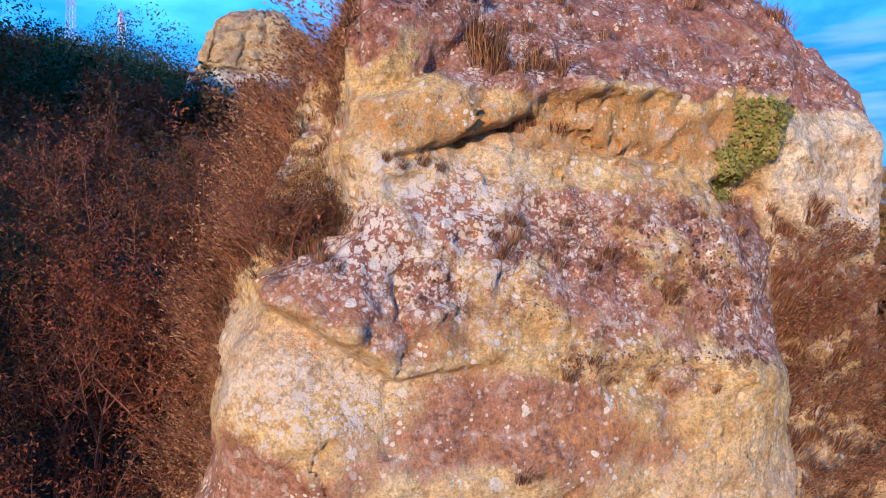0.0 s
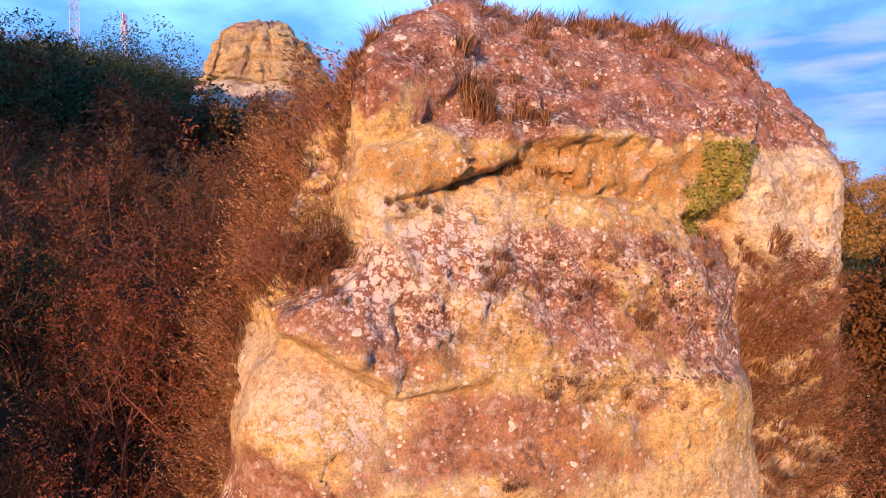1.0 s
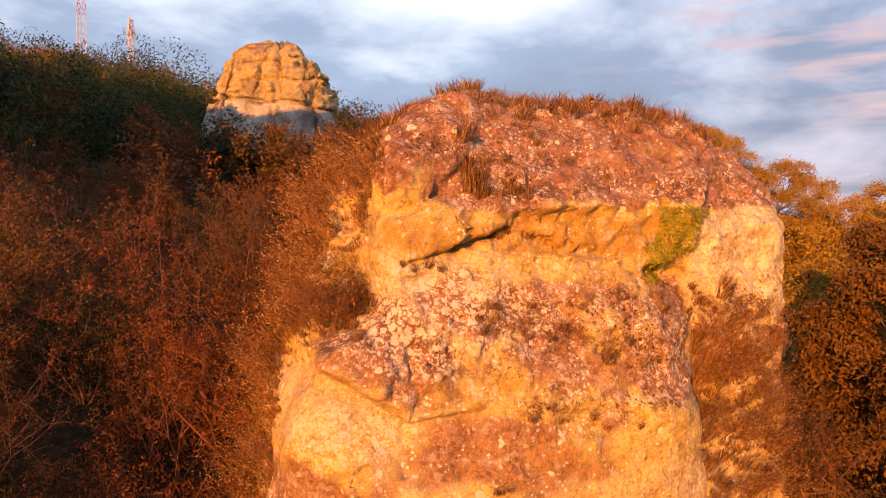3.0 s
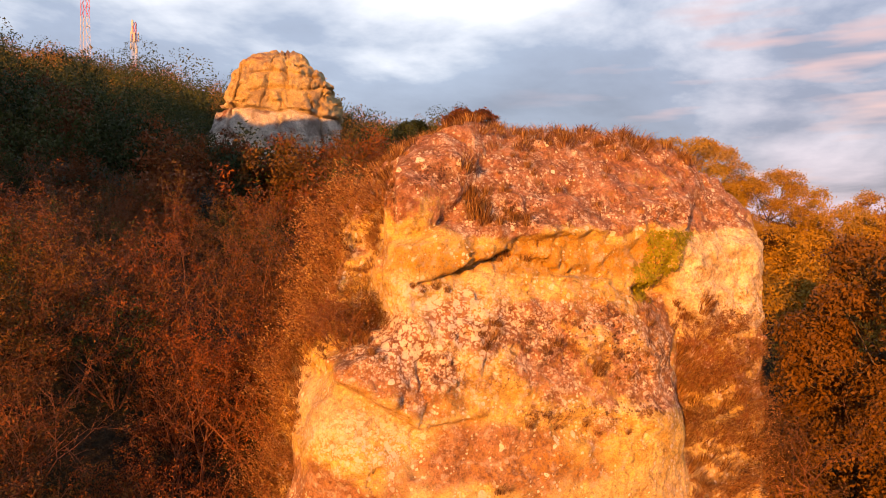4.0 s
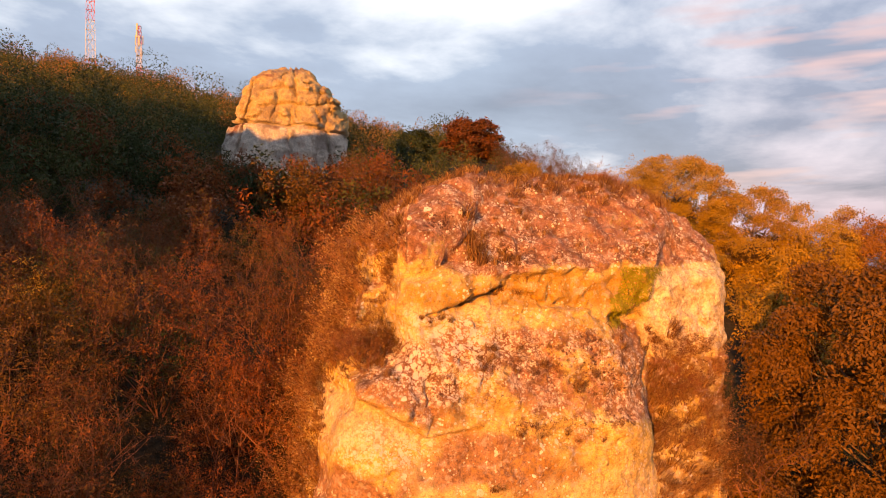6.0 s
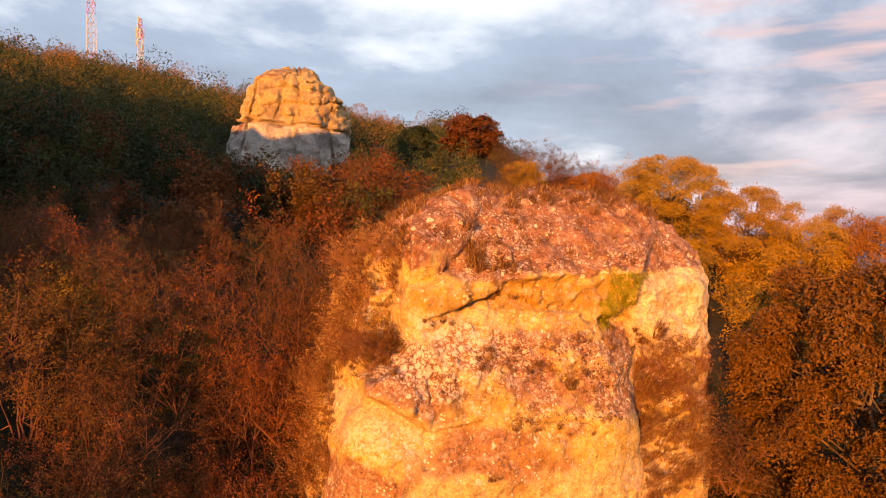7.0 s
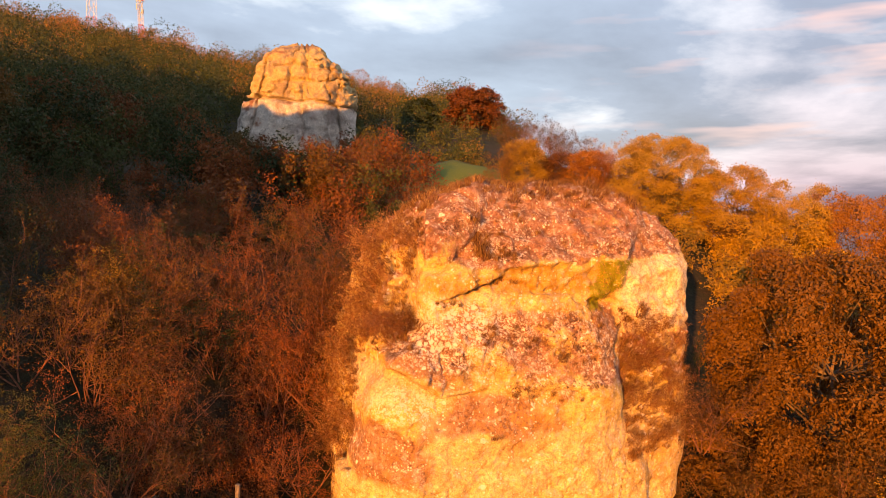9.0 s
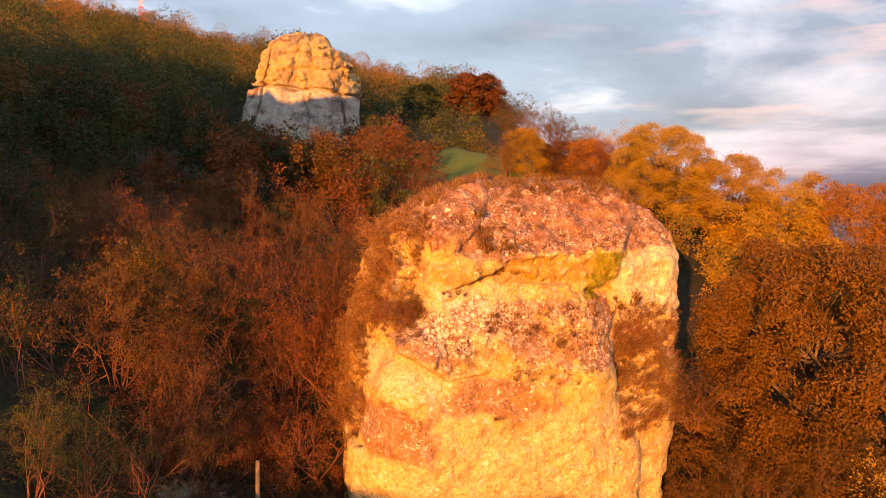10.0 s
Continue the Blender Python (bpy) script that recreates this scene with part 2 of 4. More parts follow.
        for scale, size, lo, hi in ((17.0, 0.46, 0.47, 0.60), (7.0, 0.34, 0.47, 0.60), (3.4, 0.24, 0.49, 0.60)):
            few = spots_node(nt, co, scale, size, 0.35)
            col = mix_node(nt, math_node(nt, "MULTIPLY", few, range_node(nt, noise_node(nt, co, scale * 0.22, 3).outputs["Fac"], lo, hi)), col, (0.70, 0.61, 0.50))
        felt = noise_node(nt, co, 3.4, 6, 0.75)
        felt = math_node(nt, "MULTIPLY", range_node(nt, felt.outputs["Fac"], 0.52, 0.60), range_node(nt, moss, 0.10, 0.45))
        col = mix_node(nt, math_node(nt, "MULTIPLY", felt, 0.8), col, ramp_node(nt, n4.outputs["Fac"], [(0.3, (0.07, 0.028, 0.016)), (0.7, (0.22, 0.10, 0.045))]))
        for scale, size, lo, hi in ((26.0, 0.42, 0.15, 0.65), (13.0, 0.38, 0.22, 0.70), (6.0, 0.36, 0.30, 0.80)):
            dark = spots_node(nt, co, scale, size, 0.8)
            col = mix_node(nt, math_node(nt, "MULTIPLY", math_node(nt, "MULTIPLY", dark, range_node(nt, moss, lo, hi)), 0.92), col, (0.07, 0.026, 0.016))
        # dark specks painted in as the shade of tiny pits
        pit_shade = range_node(nt, noise_node(nt, co, 75, 3, 0.6).outputs["Fac"], 0.40, 0.30)
        col = mix_node(nt, math_node(nt, "MULTIPLY", pit_shade, 0.75), col, (0.09, 0.05, 0.035))
    else:
        wash = noise_node(nt, co, 0.7, 5, 0.65)
        col = mix_node(nt, math_node(nt, "MULTIPLY", range_node(nt, wash.outputs["Fac"], 0.50, 0.62), 0.7), col, (0.20, 0.155, 0.135))
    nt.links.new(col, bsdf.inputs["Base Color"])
    h = math_node(nt, "ADD", math_node(nt, "MULTIPLY", n2.outputs["Fac"], 1.0), math_node(nt, "MULTIPLY", n3.outputs["Fac"], 0.7))
    fine = noise_node(nt, co, 55, 4, 0.7)
    h = math_node(nt, "ADD", h, math_node(nt, "MULTIPLY", fine.outputs["Fac"], 0.3))
    line = noise_node(nt, co, 2.2 if near else 0.9, 4, 0.6, 0.6)
    line = math_node(nt, "ABSOLUTE", math_node(nt, "SUBTRACT", line.outputs["Fac"], 0.5))
    line = range_node(nt, line, 0.0, 0.012, -1.0, 0.0)
    line = math_node(nt, "MULTIPLY", line, range_node(nt, n1.outputs["Fac"], 0.5, 0.62))
    if not near:
        h = math_node(nt, "ADD", h, math_node(nt, "MULTIPLY", line, 0.35))
    bump_node(nt, bsdf, h, 1.0, 0.072 if near else 0.2)
    return m


def leaf_material(name, stops, rough=0.6, through_light=0.25, by_tint=False, by_piece=0.35):
    """Leaves of many tints, from piece to piece and from plant to plant."""
    m, nt, bsdf = material(name, rough)
    geo = nt.nodes.new("ShaderNodeNewGeometry")
    info = nt.nodes.new("ShaderNodeObjectInfo")
    mixv = math_node(nt, "ADD", math_node(nt, "MULTIPLY", geo.outputs["Random Per Island"], by_piece), math_node(nt, "MULTIPLY", attribute_node(nt, "tint") if by_tint else info.outputs["Random"], 1 - by_piece))
    col = ramp_node(nt, mixv, stops)
    nt.links.new(col, bsdf.inputs["Base Color"])
    tr = nt.nodes.new("ShaderNodeBsdfTranslucent")
    nt.links.new(col, tr.inputs[0])
    mx = nt.nodes.new("ShaderNodeMixShader")
    mx.inputs[0].default_value = through_light
    nt.links.new(bsdf.outputs[0], mx.inputs[1]); nt.links.new(tr.outputs[0], mx.inputs[2])
    nt.links.new(mx.outputs[0], nt.nodes["Material Output"].inputs["Surface"])
    return m


def bark_material(name, a, b):
    m, nt, bsdf = material(name, 0.9)
    tex = nt.nodes.new("ShaderNodeTexCoord")
    n = noise_node(nt, tex.outputs["Object"], 9, 5, 0.6)
    nt.links.new(ramp_node(nt, n.outputs["Fac"], [(0.3, a), (0.7, b)]), bsdf.inputs["Base Color"])
    bump_node(nt, bsdf, n.outputs["Fac"], 0.6, 0.02)
    return m


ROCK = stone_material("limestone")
FAR_ROCK = stone_material("far_limestone", False)
RUSSET = leaf_material("russet_leaves", [(0.1, (0.051, 0.031, 0.009)), (0.4, (0.129, 0.048, 0.014)), (0.7, (0.184, 0.048, 0.014)), (0.95, (0.224, 0.078, 0.019))])
GREEN = leaf_material("dark_green_leaves", [(0.1, (0.015, 0.028, 0.008)), (0.5, (0.035, 0.049, 0.013)), (0.9, (0.084, 0.077, 0.017))])
GOLD = leaf_material("golden_leaves", [(0.1, (0.139, 0.101, 0.018)), (0.5, (0.265, 0.154, 0.021)), (0.9, (0.383, 0.222, 0.027))])
AMBER = leaf_material("amber_leaves", [(0.0, (0.058, 0.033, 0.007)), (0.3, (0.122, 0.055, 0.009)), (0.7, (0.179, 0.081, 0.012)), (1.0, (0.336, 0.104, 0.019))])
LOCUST = leaf_material("locust_leaves", [(0.0, (0.309, 0.194, 0.026)), (0.5, (0.386, 0.231, 0.029)), (1.0, (0.543, 0.315, 0.038))])
ORANGE = leaf_material("orange_leaves", [(0.0, (0.20, 0.085, 0.014)), (0.5, (0.30, 0.125, 0.018)), (1.0, (0.38, 0.17, 0.024))])
OLIVE = leaf_material("olive_leaves", [(0.1, (0.037, 0.031, 0.009)), (0.5, (0.095, 0.052, 0.011)), (0.9, (0.153, 0.071, 0.014))])
IVY = leaf_material("ivy_leaves", [(0.0, (0.17, 0.16, 0.016)), (0.5, (0.26, 0.24, 0.026)), (1.0, (0.36, 0.32, 0.05))], 0.5)
STRAW = leaf_material("dry_grass", [(0.0, (0.07, 0.028, 0.012)), (0.35, (0.17, 0.072, 0.026)), (0.7, (0.28, 0.145, 0.052)), (1.0, (0.44, 0.28, 0.12))], 0.8, 0.25, False, 1.0)
SCRUB = leaf_material("scrub_leaves", [(0.0, (0.021, 0.035, 0.013)), (0.35, (0.045, 0.060, 0.017)), (0.55, (0.090, 0.084, 0.021)), (0.75, (0.167, 0.101, 0.027)), (1.0, (0.280, 0.126, 0.042))], 0.7, 0.2, True)
SILVER = leaf_material("silvery_leaves", [(0.1, (0.25, 0.25, 0.22)), (0.9, (0.45, 0.43, 0.40))], 0.8)
TWIG = bark_material("bare_twigs", (0.10, 0.043, 0.026), (0.23, 0.10, 0.056))
BARK = bark_material("bark", (0.07, 0.05, 0.035), (0.16, 0.11, 0.075))
DRY_TWIG = bark_material("dry_stalks", (0.20, 0.08, 0.034), (0.44, 0.21, 0.085))
WOOD = bark_material("grey_wood", (0.16, 0.12, 0.085), (0.28, 0.22, 0.16))
RED_PAINT = bark_material("red_mast_paint", (0.36, 0.06, 0.035), (0.45, 0.09, 0.05))
WHITE_PAINT = bark_material("white_mast_paint", (0.38, 0.36, 0.34), (0.5, 0.48, 0.46))


def ground_material():
    m, nt, bsdf = material("hillside_soil", 0.95)
    tex = nt.nodes.new("ShaderNodeTexCoord")
    co = tex.outputs["Object"]
    a, b = noise_node(nt, co, 0.5, 5), noise_node(nt, co, 6, 6, 0.7)
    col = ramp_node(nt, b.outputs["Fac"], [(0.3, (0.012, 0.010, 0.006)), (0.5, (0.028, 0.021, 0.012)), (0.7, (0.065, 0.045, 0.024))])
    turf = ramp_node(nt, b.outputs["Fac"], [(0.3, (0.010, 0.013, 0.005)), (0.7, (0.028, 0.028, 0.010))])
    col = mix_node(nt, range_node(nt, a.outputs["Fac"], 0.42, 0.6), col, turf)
    # pale bluish haze, painted into the colour of the far ground
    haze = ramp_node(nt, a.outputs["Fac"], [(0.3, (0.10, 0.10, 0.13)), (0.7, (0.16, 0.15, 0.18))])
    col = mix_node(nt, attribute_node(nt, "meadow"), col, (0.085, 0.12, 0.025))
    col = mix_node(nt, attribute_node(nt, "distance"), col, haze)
    nt.links.new(col, bsdf.inputs["Base Color"])
    bump_node(nt, bsdf, b.outputs["Fac"], 0.8, 0.1)
    return m


# ---- ground ----
def height(x, y):
    """The hillside: climbs ahead and to the left, falls away to the right."""
    x, y = np.asarray(x, float), np.asarray(y, float)
    near = 1 - smooth(8, 21, y)
    bank = (0.4 + 3.4 * near) * smooth(-3.5, -9.0, x) + 0.20 * np.maximum(0, -9 - x)
    rise = 0.50 * np.clip(y - 12 + 6 * smooth(1, -4, x), 0, 18) + (0.22 * np.clip(y - 30, 0, 30) + 0.14 * np.clip(y - 60, 0, 160)) * (1 - smooth(2, 20, x))
    rise = rise * (1 - 0.45 * smooth(6, 22, x))
    fall = 0.35 * np.maximum(0, x - 14) * smooth(0, 20, x) + 0.25 * np.maximum(0, -4 - y)
    fall = 70 * (1 - np.exp(-fall / 70))
    far = smooth(250, 700, np.sqrt(x * x + y * y))
    # unseen ridges beside and behind the camera, added and shaped to cast shade
    across, along = 0.94 * (x + 26.5) - 0.342 * (y - 6), 0.342 * (x + 26.5) + 0.94 * (y - 6)
    shade_ridge = 14.8 * smooth(18.6, 8.0, across) * np.exp(-(along / 6.0) ** 2) * (1 - 0.6 * smooth(-5, -40, across))
    # a dip lets sun onto the crag, the grain frays the shadow's edge
    shade_ridge = shade_ridge * (1 - 0.14 * np.exp(-((across - 2.5) / 4.0) ** 2)) * (1 + 0.07 * grain(across * 0.8, along * 0.3, x * 0))
    shade_ridge = shade_ridge + 8.1 * np.exp(-((x + 9) / 14.0) ** 2 - ((y + 26) / 6.0) ** 2)
    shade_ridge = shade_ridge + 6.3 * np.exp(-((x + 25.5) / 6.0) ** 2 - ((y + 26) / 6.0) ** 2)
    talus = 2.6 * np.exp(-((x + 3.9) / 2.0) ** 2 - ((y - 11.5) / 3.2) ** 2)
    z = bank + rise - fall + shade_ridge + talus + 0.9 * np.exp(-(x / 5.0) ** 2 - ((y - 34) / 5.0) ** 2)
    z = z + 0.35 * grain(x * 0.25, y * 0.25, x * 0) + 0.12 * grain(x * 0.9, y * 0.9, x * 0 + 5)
    return z * (1 - far) - 60 * far


def build_ground():
    t = np.linspace(-1, 1, 261)
    gx = 22 * np.sinh(t * 5.86) / np.sinh(1) * 1.0
    gx = gx * (4000 / gx[-1]) * 0.6 + t * 40
    X, Y = np.meshgrid(gx, gx + 10, indexing="ij")
    Z = height(X, Y)
    n = len(gx)
    idx = np.arange(n * n).reshape(n, n)
    faces = np.stack([idx[:-1, :-1], idx[1:, :-1], idx[1:, 1:], idx[:-1, 1:]], -1).reshape(-1, 4)
    me = mesh_of("ground", np.stack([X, Y, Z], -1).reshape(-1, 3), faces, True)
    flat = X.ravel(), Y.ravel()
    green = np.exp(-((flat[0] - 0.3) / 5) ** 2 - ((flat[1] - 32) / 4) ** 2) * 1.8
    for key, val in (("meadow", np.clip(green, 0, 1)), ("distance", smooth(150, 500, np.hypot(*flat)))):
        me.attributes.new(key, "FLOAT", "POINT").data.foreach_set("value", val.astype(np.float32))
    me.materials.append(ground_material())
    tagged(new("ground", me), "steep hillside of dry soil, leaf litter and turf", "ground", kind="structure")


build_ground()


# ---- the rock pillar ----
ROCK_TURN = math.atan(0.25)
RC, RS = math.cos(ROCK_TURN), math.sin(ROCK_TURN)


def to_rock(x, y):
    return RC * x + RS * (y - 6.5), -RS * x + RC * (y - 6.5)


def from_rock(u, v):
    return RC * u - RS * v, RS * u + RC * v + 6.5


def line(x, *knots):
    """Straight pieces through the knots (x, y)."""
    return np.interp(x, [k[0] for k in knots], [k[1] for k in knots])


def bump_at(x, width):
    return np.exp(-(x / width) ** 2)


def lip_line(u):
    return line(u, (-2.3, 5.62), (-1.77, 5.55), (-1.2, 5.36), (-0.5, 4.9), (0.3, 5.02), (1.2, 4.98), (2.4, 4.82), (3.3, 4.6), (4.0, 4.3))


def crack_line(u):
    """The joint under the head, which climbs into the cleft beside it."""
    return line(u, (-0.9, 7.40), (-0.55, 7.45), (-0.22, 7.52), (0.14, 7.80), (0.52, 8.33), (0.65, 8.52), (1.26, 9.24), (1.6, 10.5))


def mouth_line(u):
    return line(u, (-0.95, 6.72), (-0.25, 6.86), (0.28, 7.02), (0.71, 7.22), (1.05, 7.38), (1.3, 7.5))


def face_depth(u, z):
    """How far back the pillar's face lies at u, z."""
    # the wall under the lip, hollowed just below it
    lip = lip_line(u)
    below = lip - z
    hollow = line(u, (-1.9, 0.10), (-1.3, 0.26), (-0.6, 0.22), (0.0, 0.08), (0.8, 0.03), (2.0, 0.05), (3.3, 0.02))
    wall = -0.27 + hollow * np.exp(-np.maximum(below, 0) / 0.38) + 0.05 * np.maximum(below - 1.2, 0)
    belly = -0.37 + 0.09 * smooth(-0.2, 0.9, u) + 0.20 * (z - lip) + 0.14 * np.maximum(z - 6.0, 0) - 0.05 * bump_at(z - lip - 0.1, 0.2) * smooth(0.6, -0.3, u)
    f = wall + (belly - wall) * smooth(-0.05, 0.06, z - lip)
    turn = np.maximum(-1.05 - u, 0)
    f = f + 0.62 * turn ** 1.6 + 0.10 * np.maximum(u - 2.4, 0) ** 2
    # the hollow between the belly and the brow
    ledge = line(u, (0.9, 6.95), (1.30, 7.10), (1.48, 7.02), (2.25, 6.89), (3.08, 6.86), (3.6, 6.7))
    hollow = 0.40 - 0.10 * smooth(6.9, 7.45, z)
    s = smooth(-0.03, 0.05, z - ledge) * smooth(0.98, 1.14, u)
    f = f + (hollow - f) * s
    # the block over the mouth, cut under
    mouth = mouth_line(u)
    span = smooth(-0.42, -0.1, u) * smooth(1.2, 0.9, u)
    f = f + 0.07 * span * np.exp(-np.maximum(mouth - z, 0) / 0.2)
    block = 0.06 + 0.06 * (z - 7.0) + 0.03 * bump_at(z - mouth, 0.08) + 0.16 * smooth(0.3, 1.1, u)
    f = f + (block - f) * smooth(-0.04, 0.07, z - mouth) * smooth(1.35, 0.95, u)
    # the cap leans back over an undercut brow
    brow = line(u, (0.6, 7.42), (0.75, 7.48), (1.39, 7.54), (2.74, 7.57), (4.05, 7.5), (4.8, 7.2))
    cap = 0.13 + 0.70 * np.maximum(z - 7.60, 0) + 0.06 * np.maximum(u - 1.5, 0) + 0.10 * np.maximum(u - 3.5, 0) ** 1.5
    f = f + (cap - f) * smooth(-0.03, 0.06, z - brow)
    # the head stands proud of the cap
    crack = crack_line(u)
    head = -0.05 + 0.12 * (z - 7.5) + 0.62 * np.maximum(z - 8.15, 0) + 0.30 * np.exp(-np.maximum(z - crack, 0) / 0.22)
    head = head + 0.12 * smooth(8.72, 8.80, z + 0.25 * u) + 0.16
    f = f + (head - f) * smooth(-0.03, 0.06, z - crack) * smooth(1.35, 1.2, u)
    f = f + 0.10 * bump_at(z - crack, 0.04) * smooth(0.6, 0.4, u)
    # niche and flank to the left of the neck
    neck = line(z, (5.9, -0.80), (6.39, -0.77), (6.87, -0.95), (7.4, -0.86), (7.7, -0.80), (8.57, -0.66), (9.0, -0.3))
    shelf = line(u, (-1.8, 5.66), (-1.4, 5.82), (-1.0, 5.98), (-0.75, 6.16))
    niche = 0.90 + 0.42 * np.maximum(z - 5.9, 0)
    f = f + 0.35 * np.exp(-np.maximum(u - neck, 0) / 0.10) * smooth(5.9, 6.4, z)
    f = f + (niche - f) * smooth(0.05, -0.08, u - neck) * smooth(-0.05, 0.08, z - shelf)
    # the pale block to the right and the overgrown recess under it
    edge = line(z, (2.6, 4.6), (3.94, 3.96), (4.9, 3.76), (5.4, 3.80), (5.98, 3.72), (6.4, 3.42), (6.75, 3.10), (6.88, 3.55), (7.5, 3.85), (8.5, 4.6))
    roof = line(u, (3.4, 7.0), (3.81, 6.7), (4.1, 6.35), (4.44, 5.97), (5.0, 5.86), (5.72, 5.80), (6.4, 5.8))
    away = 0.20 * np.maximum(u - 3.9, 0) + 0.85 * np.maximum(u - 5.35, 0) ** 2
    pale = 0.50 + away + 0.58 * np.maximum(z - 7.35, 0) + 0.10 * np.exp(-np.maximum(z - roof, 0) / 0.12)
    low = 0.30 + away + 0.12 * np.maximum(3.3 - z, 0)
    gully = 0.70 + 0.7 * away
    gully = low + (gully - low) * smooth(3.3, 4.6, z)
    right = gully + (pale - gully) * smooth(-0.05, 0.08, z - roof)
    f = f + 0.22 * np.exp(-np.maximum(edge - u, 0) / 0.22) * smooth(3.4, 4.2, z) * smooth(6.95, 6.6, z)
    f = f + 0.10 * smooth(3.0, 3.8, u) * smooth(5.2, 4.2, z)
    return f + (right - f) * smooth(-0.12, 0.34, u - edge)


def pillar_field(x, y, z):
    u, v = to_rock(x, y)
    wx = 0.15 * fractal(x * 1.1, y * 1.1, z * 1.1, 4, 0.6)
    wz = 0.14 * fractal(x * 1.1 + 31, y * 1.1, z * 1.1 + 7, 4, 0.6)
    u, w = u + wx, z + wz
    front = 0.72 * (face_depth(u, w) - v)
    bulge = 0.12 * np.maximum(1.2 - v, 0)
    left = line(w, (-1, -2.42), (2.2, -2.30), (3.6, -2.20), (4.1, -2.12), (4.9, -2.02), (5.5, -1.80), (5.82, -1.78), (6.0, -1.62), (7.65, -1.12), (8.5, -0.75), (9.0, -0.35), (9.4, 0.4)) + bulge
    left = left - 0.10 * np.maximum(v - 2.0, 0)
    right = line(w, (-1, 5.7), (1, 5.78), (3.7, 6.14), (5.65, 6.36), (7.2, 6.3))
    top = line(u, (-0.85, 8.4), (-0.62, 8.75), (-0.3, 9.0), (0.3, 9.14), (0.62, 9.34), (0.9, 9.40), (1.2, 9.30), (2.68, 9.32), (4.0, 9.20), (4.77, 8.98), (5.4, 8.56), (5.72, 8.22), (6.3, 7.2)) - 0.10 * np.maximum(v - 2.2, 0)
    d = -blend(-front, -0.9 * (left - u), 0.10)
    d = -blend(-d, -0.9 * (u - right), 0.35)
    d = -blend(-d, -0.8 * (w - top), 0.22)
    d = np.maximum(d, v - 5.4)
    flank = np.sqrt(((u - 0.1) / 1.6) ** 2 + ((v - 3.4) / 2.1) ** 2 + ((w - 3.2) / 4.6) ** 2) - 1
    d = blend(d, flank * 1.6, 0.35)
    foot = rbox(u, v, w + 0.5 * (u + 2.4), (-2.52, 0.75, -2), (-1.8, 3.0, 3.2), 0.25)
    d = np.minimum(d, foot)
    # weathering: knobs, pits, ribs and joints; the sheltered stone is smoother
    open_face = 0.45 + 0.55 * smooth(4.9, 5.6, w)
    rough = 0.13 * fractal(x * 1.3, y * 1.3, z * 1.5, 3, 0.6) + (0.080 * fractal(x * 5.2, y * 5.2, z * 5.6, 4, 0.62)) * open_face
    blocky = fractal(x * 3.1 + 40, y * 3.1, z * 3.4, 3)
    rough = rough + 0.022 * np.tanh(blocky * 9) * open_face
    pits = grain(x * 8.3 + 5, y * 8.3, z * 8.3)
    rough = rough + 0.05 * np.maximum(pits - 0.42, 0) * open_face * 2
    seam = np.abs(fractal(x * 1.3 + 9, y * 1.3, z * 1.0, 4, 0.6))
    rough = rough + 0.07 * np.maximum(0, 1 - seam / 0.022) * smooth(-0.2, 0.3, grain(x * 0.7, y * 0.7 + 3, z * 0.7))
    mouth = 0.07 * bump_at(w - mouth_line(u) + 0.02 * np.sin(u * 19), 0.022) * smooth(-0.75, -0.5, u) * smooth(1.15, 1.0, u)
    hole = 0.16 * np.exp(-((u - 0.28) / 0.07) ** 2 - ((w - 6.98) / 0.06) ** 2)
    for place, lo, hi, lean in ((-0.52, 4.55, 5.9, 0.10), (0.95, 3.2, 3.9, 0.5), (-1.95, 2.4, 3.9, 0.05), (2.45, 2.2, 3.1, -0.7), (4.75, 2.4, 3.3, 0.15)):
        line_u = u - place - lean * (w - lo) + 0.05 * np.sin(z * 7) + 0.02 * np.sin(z * 19)
        rough = rough + 0.07 * bump_at(line_u, 0.022) * smooth(lo, lo + 0.2, w) * smooth(hi, hi - 0.2, w)
    return d + rough + mouth + hole


